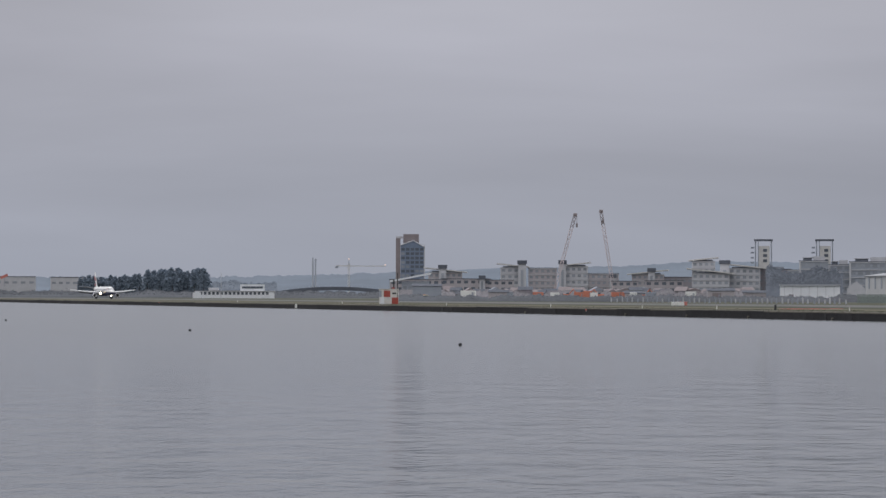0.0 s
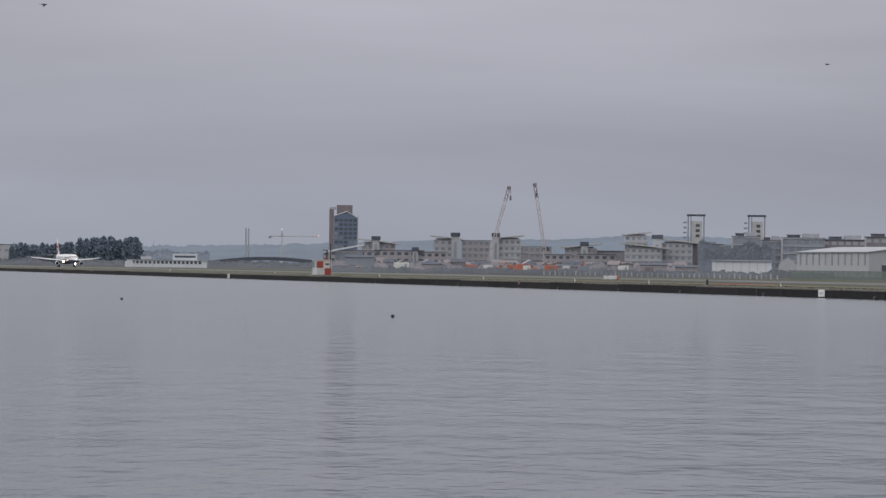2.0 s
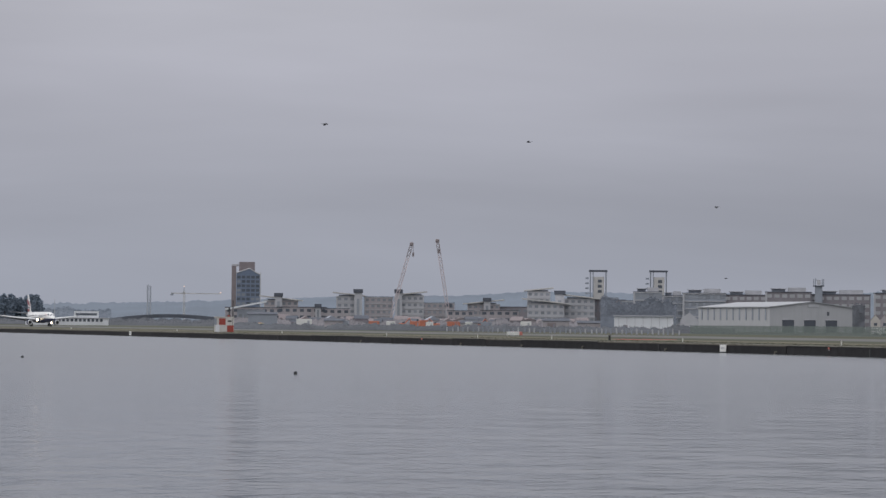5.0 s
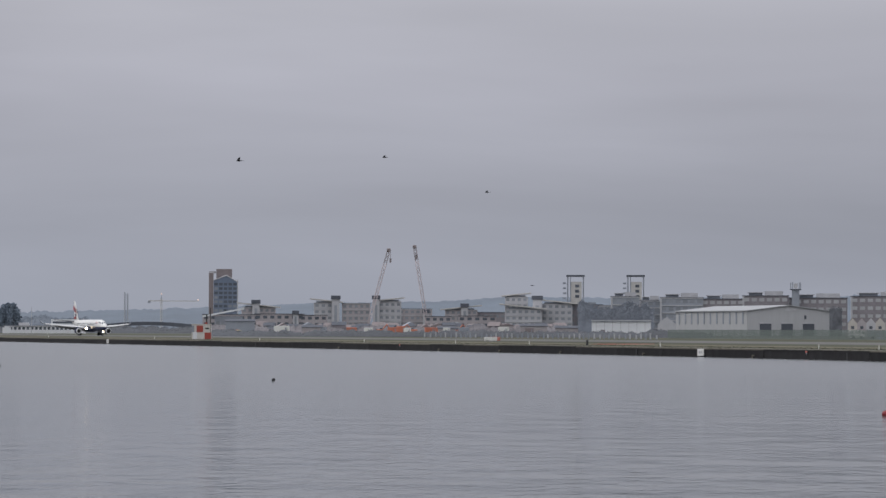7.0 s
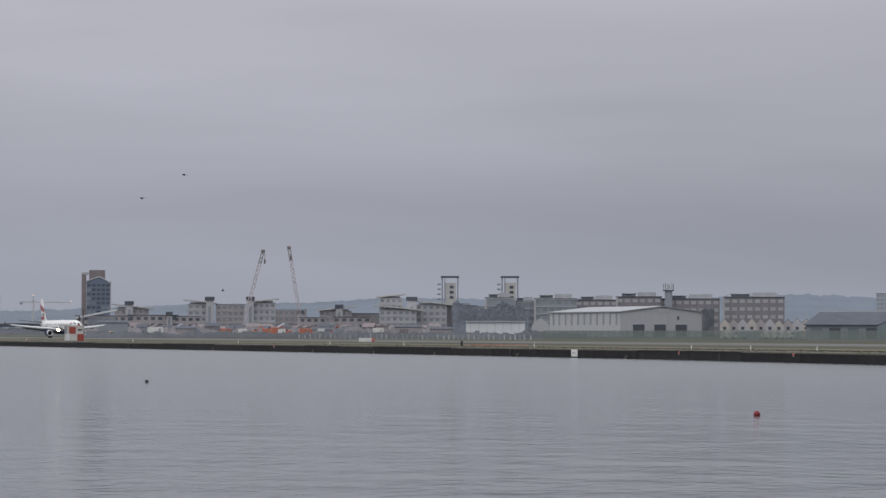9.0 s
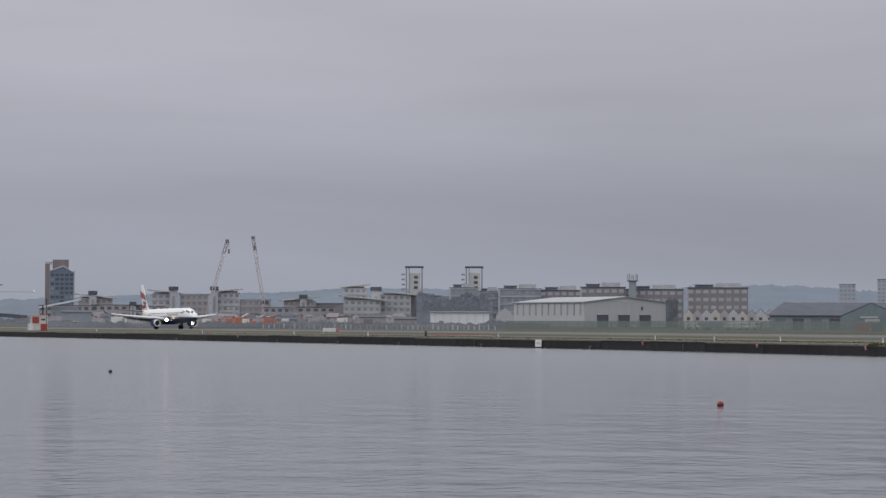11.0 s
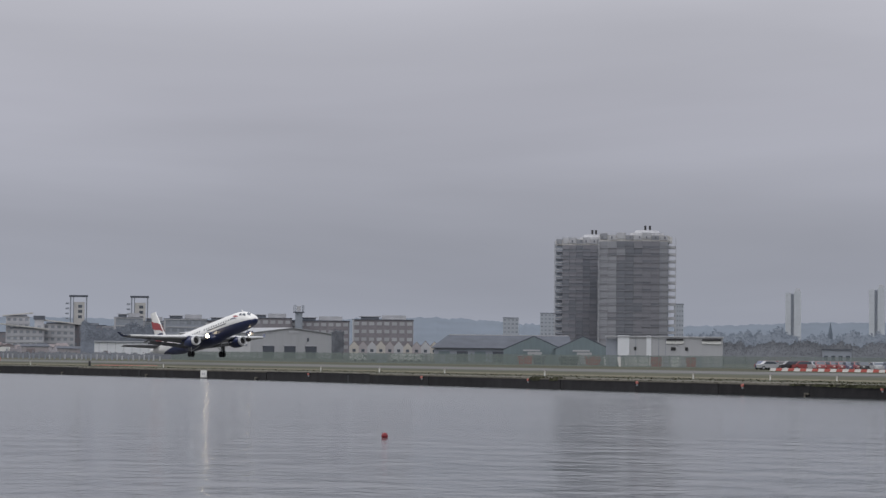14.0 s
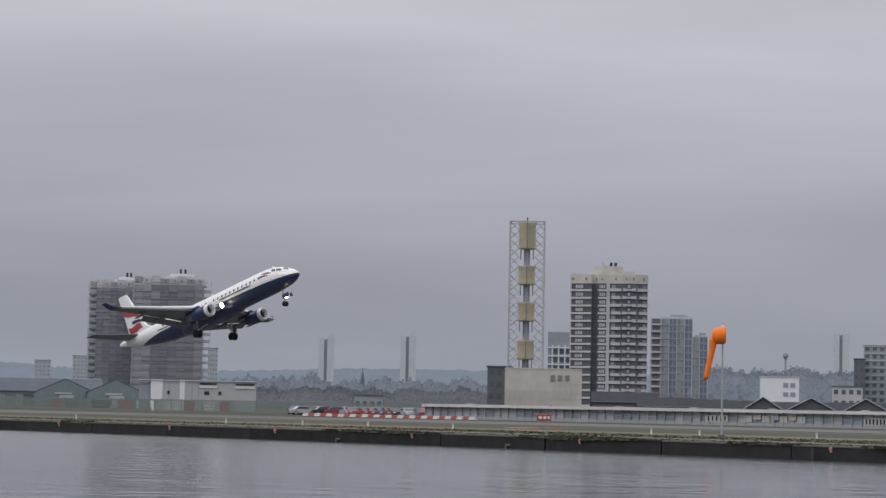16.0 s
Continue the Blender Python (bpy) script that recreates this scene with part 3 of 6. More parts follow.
        part("cockpit_window", skin_patch(15.95, 15.2, 52, 86, 0.02, -0.55, side=-s), GLASS, p, "dark windscreen pane")
        part("lettering_bar", skin_patch(9.6, 3.4, 2, 9, 0.02, side=-s), PLANE_GREY, p, "faded grey lettering bar")
        part("lettering_bar", skin_patch(-7.2, -9.6, -3, 3, 0.02, side=-s), PLANE_GREY, p, "small grey lettering bar")
        part("ribbon_stripe", skin_patch(13.5, 12.3, 26, 38, 0.022, -0.9, side=-s), PLANE_RED, p, "red ribbon stripe")
        part("ribbon_stripe", skin_patch(13.0, 11.6, 16, 25, 0.022, -0.8, side=-s), PLANE_BLUE, p, "navy ribbon stripe")
        part("door_outline", skin_patch(12.6, 11.85, -12, 36, 0.012, side=-s), PLANE_WHITE, p)
        part("fin_stripe", fin_patch(s, 6.5, 7.9, 0.03, 0.97, 1.3, 0.12), PLANE_RED, p, "red wave on the fin")
        part("fin_stripe", fin_patch(s, 4.7, 5.5, 0.22, 0.9, 0.5, 0.25), PLANE_RED, p, "red wave on the fin's foot")
        part("fin_stripe", fin_patch(s, 5.75, 6.2, 0.12, 0.6, 0.5, 0.1), PLANE_BLUE, p, "navy wave on the fin")
    part("fin", fin(), PLANE_WHITE, p, smooth=False)
    n = part("nose_gear", rod(rod(bmesh.new(), (13.8, 0, 0.35), (13.75, 0, 2.2), 0.09, n=8), (13.8, 0, 0.9), (14.7, 0, 1.6), 0.05), STEEL, p)
    GEARS.append(n)
    for o in (-0.2, 0.2):
        part("wheel", loft(bmesh.new(), [[(13.8 + 0.32 * k * math.cos(a * math.pi / 10), o + q, 0.32 + 0.32 * k * math.sin(a * math.pi / 10)) for a in range(20)] for q, k in ((-0.1, 0.8), (-0.07, 1), (0.07, 1), (0.1, 0.8))]), RUBBER, n)
    part("gear_door", boxes((14.4, 0.32, 0.95, 1.2, 0.04, 0.55), (14.4, -0.32, 0.95, 1.2, 0.04, 0.55)), PLANE_BLUE, n)
    part("taxi_lamp", loft(bmesh.new(), revolve([(0.03, 0.27), (0.0, 0.28)], 14)), LAMP, n, "bright warm taxi lamp", pose(14.1, 0, 1.2))
    part("lamp_housing", loft(bmesh.new(), revolve([(-0.02, 0.31), (-0.25, 0.2)], 14)), PLANE_GREY, n, "", pose(14.1, 0, 1.2))
    for x, z in ((13.0, 4.55), (1.0, 4.68), (-6.0, 4.62)):
        part("aerial", loft(bmesh.new(), [[(x, 0.02, z), (x, -0.02, z), (x - .4, -0.02, z), (x - .4, 0.02, z)], [(x - .35, 0.01, z + .35), (x - .35, -0.01, z + .35), (x - .55, -0.01, z + .35), (x - .55, 0.01, z + .35)]]), PLANE_WHITE, p)
    return p


def window_mesh():
    if "cabin" not in MESHES:
        bm = bmesh.new()
        vs = []
        for lift in (0.0, 0.025):
            ring = []
            for i in range(10):
                a = 2 * math.pi * i / 10
                q = skin(0.0, 19 + 6.2 * math.sin(a), lift)
                ring.append((0.16 * math.cos(a), q.y, q.z))
            vs.append(ring)
        MESHES["cabin"] = mesh_of(loft(bm, vs), GLASS)
    return MESHES["cabin"]


AIRLINER = airliner()


# ---- the far shore: trees ----
def conifer(m, h, seed):
    rnd = random.Random(seed)
    t = thing("conifer_tree", m, "dark green conifer in a dense row", "tree", "row of conifers")
    part("trunk", rod(bmesh.new(), (0, 0, -0.3), (rnd.uniform(-.3, .3), 0, h * 0.95), h * 0.022, h * 0.004), BARK, t)
    verts, faces = [], []
    lean = rnd.uniform(-0.04, 0.04)
    for i in range(700):
        k = rnd.random() ** 0.8
        z = h * (0.06 + 0.94 * k)
        r = h * 0.36 * (1 - k) ** 0.5 * (0.75 + 0.5 * noise.noise((z * 0.5, seed, 1))) + 0.15
        a, q = rnd.uniform(0, 6.283), rnd.random() ** 0.5
        c = Vector((r * q * math.cos(a) + lean * z, r * q * math.sin(a), z))
        s = h * 0.06 * rnd.uniform(0.4, 1.1)
        n0 = len(verts)
        for _ in range(4):
            verts.append(c + Vector((rnd.uniform(-1, 1), rnd.uniform(-1, 1), rnd.uniform(-1, 0.8))) * s)
        faces += [(n0, n0 + 1, n0 + 2), (n0, n0 + 2, n0 + 3), (n0, n0 + 1, n0 + 3), (n0 + 1, n0 + 2, n0 + 3)]
    me = bpy.data.meshes.new("crown")
    me.from_pydata([tuple(v) for v in verts], [], faces)
    me.materials.append(CONIFER)
    part("crown", me, CONIFER, t)
    return t


def conifer_row():
    rnd = random.Random(31)
    models = []
    for i in range(34):
        phi = 10.46 + i * (13.30 - 10.46) / 33 + rnd.uniform(-0.03, 0.03)
        if 11.82 < phi < 11.93:
            continue
        h = (13.0 if phi < 11.9 else 16.6) * rnd.uniform(0.86, 1.06)
        m = at(phi, 1500 + rnd.uniform(-22, 22), GROUND_Z, rnd.uniform(0, 360))
        if len(models) < 6:
            models.append((conifer(m, h, i), h))
        else:
            src, h0 = models[rnd.randrange(6)]
            c = copy_thing(src, m)
            c.scale = (h / h0,) * 3
    return models


conifer_row()
belt("hedge", "dark bare scrub behind the runway's end", 8.2, 17.7, 1330, 60, 1.5, 5.2, 16000, WOOD_DARK, 1, 0.7)
belt("scrub", "grey-green scrub along the building site", 17.5, 26.4, 1168, 24, 1.4, 5.6, 16000, SCRUB, 2, 0.6)
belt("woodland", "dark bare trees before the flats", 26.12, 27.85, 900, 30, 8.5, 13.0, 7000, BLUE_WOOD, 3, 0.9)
belt("woodland", "dark bare winter trees behind the car park", 39.6, 47.2, 820, 60, 4.5, 9.2, 26000, WOOD_DARK, 4, 0.6)
belt("woodland", "distant tree line with haze in its colour", 40.0, 49.0, 1800, 120, 12, 27, 14000, HAZE_WOOD, 6, 2.0)
belt("woodland", "dark wooded rise behind the white house", 50.6, 56.5, 1500, 90, 22, 31, 24000, HAZE_WOOD, 7, 1.4)
belt("woodland", "low trees behind the sheds", 32.4, 37.5, 900, 60, 2, 6.5, 12000, WOOD_DARK, 8, 0.8)
belt("woodland", "bare trees between the terraces", 12.9, 14.9, 1700, 60, 6, 13, 6000, HAZE_WOOD, 9, 1.0)


# ---- houses and blocks ----
def slab_block(name, label, phi, dist, w, top, floors, bays, wall, dep=12.0, turn=0.0, roof="flat", glass=GLASS, band=None, group="", fill=0.55, cat="apartment block", wh=1.45, side=0):
    """A plain block of flats: walls, a window for each bay and floor, floor bands and a roof."""
    b = thing(name, at(phi, dist, GROUND_Z - 0.05, turn), label, cat, group)
    h = top - GROUND_Z - 0.25
    face = part("wall", boxes((0, dep / 2, 0, w, dep, h)), wall, b)
    fh, bw = h / floors, w / bays
    for i in range(floors):
        for j in range(bays):
            piece("window", face, glass, -w / 2 + bw * (j + 0.5), -0.02, fh * (i + 0.32), bw * fill, 0.14, min(wh, fh * 0.58))
        if band:
            piece("floor_band", b, band, 0, -0.12, fh * (i + 1) - 0.32, w + 0.1, 0.4, 0.34)
        for j in range(side):
            sw = dep / side
            piece("window", face, glass, w / 2 + 0.02, sw * (j + 0.5), fh * (i + 0.32), 0.14, sw * fill, min(wh, fh * 0.58))
    if roof == "flat":
        part("roof", boxes((0, dep / 2, h, w + 0.5, dep + 0.6, 0.3)), DARK_GREY if wall is not WHITE else PALE, b)
    else:
        lean = {"left": -6.0, "right": 6.0}[roof]
        bm = box(bmesh.new(), 0, dep / 2, 0, w * 1.3, dep + 3.0, 0.6, pose(0, 0, h + 0.9, 0, lean, 0))
        part("roof", bm, CROWN, b, "pale oversailing roof slab")
        part("attic", boxes((0, dep / 2, h, w * 0.8, dep * 0.8, 0.8)), GREY, b)
    return b


def stair_core(phi, dist, w, top, wall, cap=2.0):
    c = thing("stair_tower", at(phi, dist, GROUND_Z - 0.05), "pale stair tower with a dark cap", "tower", "stair towers of the flats")
    h = top - GROUND_Z
    part("shaft", boxes((0, 4, 0, w * 0.8, 6, h - cap)), wall, c)
    part("cap", boxes((0, 4, h - cap, w, 7, cap)), DARK_GREY, c, "dark plant room")
    piece("window", c, PALE_GLASS, 0, 0.95, h * 0.2, w * 0.3, 0.14, h * 0.55)


def terraces():
    """The long row of low blocks with oversailing roofs."""
    grp = "terrace of waterside flats"
    lab = "brick and pale rendered flats with an oversailing roof slab"
    for phi, d, w, top, fl, bays, wall, roof in (
            (18.77, 1350, 18.4, 15.6, 4, 6, PINK_BRICK, "right"), (20.33, 1350, 13.8, 18.2, 5, 4, PALE, "right"), (21.01, 1350, 15.3, 17.8, 5, 5, PINK_BRICK, "flat"),
            (21.79, 1350, 12.3, 19.0, 5, 4, PALE, "left"), (22.37, 1352, 18.4, 14.9, 4, 6, PINK_BRICK, "flat"), (23.43, 1350, 17.5, 14.6, 4, 6, PINK_BRICK, "left"),
            (24.19, 1354, 18.4, 13.1, 3, 6, BRICK, "flat"), (24.70, 1300, 12.0, 21.0, 6, 4, PALE, "left"), (25.63, 1300, 16.2, 17.4, 5, 5, PALE, "right"), (24.86, 1285, 19.1, 14.6, 4, 6, PALE, "right"),
            (26.25, 1310, 20.0, 17.0, 4, 7, BRICK, "flat"), (27.0, 1290, 18.0, 16.4, 4, 6, GREY, "flat")):
        slab_block("apartment_block", lab if roof != "flat" else "brick flats with a flat roof", phi, d, w, top, fl, bays, wall, roof=roof, group=grp, glass=PALE_GLASS, band=PALE if wall is not BRICK else None)
    for phi, w, top in ((18.15, 30, 11.2), (19.25, 26, 11.6), (19.95, 18, 11.0), (22.9, 14, 10.5), (23.8, 20, 10.8)):
        slab_block("terrace_house", "low brick terrace with a pale parapet", phi, 1300, w, top, 3, int(w / 3.4), PINK_BRICK, dep=9, group=grp, cat="house")
    for phi, d, w, top in ((18.71, 1346, 4.9, 19.3), (20.54, 1346, 5.2, 21.8), (21.47, 1346, 4.6, 21.9), (23.51, 1346, 4.6, 17.7), (25.18, 1296, 5.9, 21.3), (19.62, 1296, 3.6, 13.2), (22.62, 1340, 4.0, 14.4)):
        stair_core(phi, d, w, top, PALE)
    for phi, w, top, z in ((18.35, 13, 8.0, 0), (20.0, 9, 5.4, 0), (23.1, 8, 5.0, 0), (25.1, 12, 6.2, 0), (25.9, 12, 5.4, 0)):
        s = thing("site_shed", at(phi, 1120, GROUND_Z - 0.05), "low pale shed on the building site", "shed", "low sheds on the building site")
        part("wall", boxes((0, 4, 0, w, 8, top - 2.4)), GREY if w > 12 else PINK_BRICK, s)
        part("roof", gable(bmesh.new(), -w / 2 - .3, w / 2 + .3, -.3, 8.3, top - 2.4, top - 2.2, top - 1.2), DARK_GREY, s)


def framed_tower(phi, dist):
    """A slim block crowned by an open frame."""
    t = thing("framed_tower", at(phi, dist, GROUND_Z - 0.05), "pale slim tower block crowned by an open dark frame", "tower block", "pair of framed towers")
    core = part("core", boxes((0.4, 4, 0, 6.0, 7, 29.5)), CROWN, t)
    for i in range(3):
        piece("window", core, GLASS, 0.9, 0.42, 20.5 + i * 2.9, 2.2, 0.14, 1.6)
    for x in (-4.4, -2.9, 4.4):
        piece("frame_post", t, GREY, x, 0.4, 0, 0.75 if x != -2.9 else 0.5, 0.8, 32.4)
        piece("frame_post", t, GREY, x, 8.6, 0, 0.75 if x != -2.9 else 0.5, 0.8, 32.4)
    part("frame_roof", boxes((0, 4.5, 32.4, 10.4, 9.6, 0.9)), DARK_GREY, t)
    for k in range(4):
        piece("balcony", t, GREY, -6.2, 3, 19.8 + k * 2.8, 1.9, 3, 0.9)
    wing_block = part("wing", boxes((3, 8, 0, 17, 9, 18)), GREY, t)
    for j in range(5):
        for i in range(5):
            piece("window", wing_block, PALE_GLASS, -3.8 + j * 3.3, 3.42, 3 + i * 3, 1.6, 0.14, 1.5)


def dark_tower():
    t = thing("tower_block", at(17.96, 1650, GROUND_Z - 0.05), "dark blue-grey glazed tower block with brown upper storeys", "tower block")
    body = part("body", loft(bmesh.new(), [[(x, y, z) for x, z in ((-6.3, 0), (9.2, 0), (9.2, 33.5), (2.2, 37.6), (-6.3, 34.6))] for y in (0, 14)]), TOWER_BLUE, t, "blue-grey glazed front under a shallow gable")
    part("flank", boxes((-8.0, 7.5, 0, 3.0, 13.5, 39.4)), TOWER_BROWN, t, "brown flank wall")
    part("top_storeys", boxes((0.6, 8.5, 30, 10.4, 10, 12.2)), TOWER_BROWN, t, "brown upper storeys")
    part("flank_parapet", boxes((-7.2, 9.0, 39.4, 4.6, 6, 1.4)), PALE, t)
    part("gable_trim", rod(rod(bmesh.new(), (-6.3, -0.15, 34.8), (2.2, -0.15, 37.8), 0.35), (2.2, -0.15, 37.8), (9.3, -0.15, 33.7), 0.35), PALE, t, "pale gable trim")
    part("corner_strip", boxes((9.4, 0.5, 0, 0.7, 1.0, 35.2)), PALE, t)
    rnd = random.Random(2)
    for i in range(11):
        for j in range(5):
            piece("window", body, PALE_GLASS if rnd.random() < 0.35 else GLASS, -4.7 + j * 3.1, -0.03, 2.2 + i * 2.9, 2.3, 0.14, 1.7)


def pavilion():
    b = thing("pavilion", at(13.93, 1150, GROUND_Z - 0.05), "long low white building with strip windows", "building")
    part("wall", boxes((0, 4, 0, 36.6, 9, 3.2)), WHITE, b)
    part("roof", boxes((0, 4, 3.2, 37.4, 9.8, 0.3)), PALE, b)
    for i in range(17):
        piece("window", b, GLASS, -15.4 + i * 1.9, -0.52, 1.7, 1.15, 0.14, 1.3)
    upper = part("upper_floor", boxes((8.2, 4, 3.5, 11.2, 7, 2.95)), WHITE, b)
    part("window", boxes((8.2, 0.44, 4.6, 9.6, 0.14, 0.95)), GLASS, upper, "long strip window")
    part("end_block", boxes((-17.3, 3, 0, 3.8, 9, 2.7)), WHITE, b)
    part("roof_unit", boxes((-9.6, 4, 3.5, 4.8, 4, 1.4), bevel=0.2), PALE, b)
    m = thing("flagpole", at(13.62, 1140, GROUND_Z - 0.05), "thin pale flagpole beside the pavilion", "pole")
    part("pole", rod(bmesh.new(), (0, 0, 0), (0, 0, 12), 0.16, 0.1), PALE, m)


def arch_bridge():
    b = thing("road_bridge", at(16.25, 1400, GROUND_Z - 0.05), "dark low arched road bridge", "bridge")
    rows = []
    for i in range(25):
        x = -30 + i * 60 / 24
        k = 1 - (x / 30) ** 2
        rows.append([(x, 0, 4.1 + 2.2 * k), (x, 8, 4.1 + 2.2 * k), (x, 8, 1.6 + 2.7 * k), (x, 0, 1.6 + 2.7 * k)])
    part("deck", loft(bmesh.new(), rows), DARK_GREY, b)
    for x in (-27, -18, 18, 27):
        piece("pier", b, GREY, x, 4, 0, 1.4, 6, 3.4)
    for i in range(21):
        x = -30 + i * 3
        piece("railing_post", b, GREY, x, 0.2, 4.1 + 2.2 * (1 - (x / 30) ** 2), 0.15, 0.15, 1.1)


def canopy_hall():
    c = thing("canopy_hall", at(17.97, 1250, GROUND_Z - 0.05), "white sloping canopy roof over a low hall", "hall")
    part("roof", box(bmesh.new(), 0, 6, -0.4, 21, 14, 0.8, pose(0, 0, 10.6, 0, -11.0, 0)), WHITE, c, "white sloping roof")
    part("wall", boxes((2.5, 6, 0, 14, 10, 8.6)), GREY, c)
    part("mast", rod(bmesh.new(), (-8.4, -1, 0), (-8.4, -1, 9.6), 0.45, 0.35), BLACK, c, "dark mast at the canopy's end")
    for i in range(5):
        piece("window", c, PALE_GLASS, -2.8 + i * 2.6, 0.95, 3.0, 1.8, 0.14, 3.2)


def far_skyline():
    for phi, w, top in ((8.95, 26.2, 14.2), (10.14, 21.8, 13.9)):
        slab_block("warehouse", "distant pale warehouse with dark bays", phi, 1600, w, top, 2, 5, PALE, cat="warehouse", group="distant warehouses", glass=PALE_GLASS)
    roof = thing("roof_sign", at(8.72, 1590, 10.0), "small red roof sign", "sign")
    part("board", box(bmesh.new(), 0, 0, 0, 5.0, 0.4, 1.6, pose(0, 0, 3.3, 0, -25, 0)), PINK_RED, roof)
    part("strut", boxes((0, 0.4, -2, 0.3, 0.3, 5.5)), GREY, roof)
    ch = thing("chimney", at(15.75, 2500), "slim distant grey chimney", "chimney")
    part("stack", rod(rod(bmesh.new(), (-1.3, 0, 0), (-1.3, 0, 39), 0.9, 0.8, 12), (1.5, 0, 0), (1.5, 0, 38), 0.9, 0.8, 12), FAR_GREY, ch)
    # the crane's pale tone stands in for haze
    tc = thing("tower_crane", at(16.55, 2500), "distant grey tower crane with a long jib", "crane")
    bm = bmesh.new()
    for x in (-0.8, 0.8):
        for y in (-0.8, 0.8):
            rod(bm, (x, y, 0), (x, y, 33), 0.28)
    for k in range(11):
        rod(bm, (-0.8, -0.8, k * 3), (0.8, -0.8, k * 3 + 3), 0.2)
    part("mast", bm, CROWN, tc)
    part("jib", boxes((17, 0, 30.2, 40, 1.2, 0.8), (-7, 0, 30.2, 12, 1.2, 1.0)), CROWN, tc)
    part("counterweight", boxes((-12, 0, 28.4, 3, 1.4, 2.2)), GREY, tc)
    part("tower_head", rod(bmesh.new(), (0, 0, 31), (0, 0, 37), 0.9, 0.3), FAR_GREY, tc)
    for x, z in ((0, 37.2), (36.5, 31.3)):
        part("obstacle_lamp", rod(bmesh.new(), (x, 0, z), (x, 0, z + 1.0), 0.7, 0.5, 8), OBSTACLE_LAMP, tc, "lit obstacle lamp")
    for phi, d, w, top, fl in ((35.96, 2200, 14.0, 37.1, 10), (36.81, 2200, 13.5, 41.5, 12), (39.81, 1600, 6.2, 37.6, 12)):
        slab_block("tower_block", "distant grey tower block paled for haze", phi, d, w, top, fl, 4, FAR_GREY, glass=PALE_GLASS, group="distant tower blocks", cat="tower block", wh=1.2)
    for phi, top in ((42.415, 57.6), (44.295, 61.0), (54.20, 68.0)):
        t = thing("slim_tower", at(phi, 2000, 8.0), "distant pale slim tower block of two shafts", "tower block", "slim pale towers")
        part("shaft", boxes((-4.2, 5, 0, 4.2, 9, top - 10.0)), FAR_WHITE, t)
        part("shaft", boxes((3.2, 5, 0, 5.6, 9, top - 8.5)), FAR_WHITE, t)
        part("slot", boxes((-0.8, 5.5, 0, 2.4, 7, top - 10.5)), GREY, t, "dark slot between the shafts")
        part("cap", boxes((3.2, 5, top - 8.5, 3.5, 4, 2.2)), PALE, t)
    mast = thing("water_tower", at(52.93, 2500, 20), "distant water tower on the wooded rise", "tower")
    part("stem", rod(bmesh.new(), (0, 0, 0), (0, 0, 38), 1.2, 1.0, 8), GREY, mast)
    part("tank", rod(rod(bmesh.new(), (0, 0, 36), (0, 0, 39.5), 1.4, 3.2, 10), (0, 0, 39.5), (0, 0, 42), 3.2, 2.6, 10), GREY, mast)
    spire = thing("church_spire", at(43.25, 2600, -6), "distant church spire above the trees", "church")
    part("spire", rod(rod(bmesh.new(), (0, 0, 0), (0, 0, 36), 3.0, 2.6, 6), (0, 0, 36), (0, 0, 47), 2.4, 0.2, 6), HILL, spire)


def crawler_crane(phi_top, phi_foot, dist, top, group="pair of crawler cranes"):
    """A crawler crane whose lattice jib leans over the site."""
    c = thing("crawler_crane", at(phi_foot, dist, GROUND_Z - 0.05), "crawler crane with a faded pinkish lattice jib and dark tip", "crane", group)
    dx = (phi_top - phi_foot) * math.pi / 180 * dist
    foot, tip = Vector((0, 0, 2.4)), Vector((dx, 6, top - GROUND_Z))
    up = (tip - foot).normalized()
    sx, sy = Vector((1, 0, 0)), Vector((0, 1, 0))
    lower, upper = bmesh.new(), bmesh.new()
    n = 18
    for k in range(n):
        a, b = foot.lerp(tip, k / n), foot.lerp(tip, (k + 1) / n)
        wa, wb = 0.75 * min(1, 0.35 + k * 0.2), 0.75 * min(1, 0.35 + (k + 1) * 0.2)
        bm = upper if k >= n - 3 else lower
        for i, j in ((-1, -1), (1, -1), (1, 1), (-1, 1)):
            rod(bm, a + sx * i * wa + sy * j * wa, b + sx * i * wb + sy * j * wb, 0.2, n=4)
        rod(bm, a - sx * wa - sy * wa, b + sx * wb - sy * wb, 0.11, n=4)
        rod(bm, a + sx * wa + sy * wa, b - sx * wb + sy * wb, 0.11, n=4)
    jib = part("jib", lower, JIB_RED, c, "faded pinkish lattice jib")
    part("jib_tip", upper, TOWER_BROWN, jib, "dark red jib tip")
    s = 1 if dx > 0 else -1
    part("jib_head", boxes((tip.x, tip.y, tip.z - 0.8, 2.0, 1.6, 1.8), bevel=0.3), TOWER_BROWN, jib)
    part("hook", rod(boxes((tip.x + 0.9, tip.y, tip.z - 6.5, 1.0, 0.8, 2.2)), (tip.x + 0.9, tip.y, tip.z), (tip.x + 0.9, tip.y, tip.z - 5), 0.12), TOWER_BROWN, jib)
    part("body", boxes((-0.6, 1, 1.5, 6.0, 3.6, 2.6), bevel=0.25), MACHINE, c, "orange machine house")
    part("cab", boxes((2.6, -0.6, 1.6, 1.7, 1.5, 2.3), bevel=0.2), GLASS, c)
    for y in (-1.4, 3.0):
        part("crawler_track", boxes((0, y, 0, 7.6, 1.1, 1.4), bevel=0.35), BLACK, c)


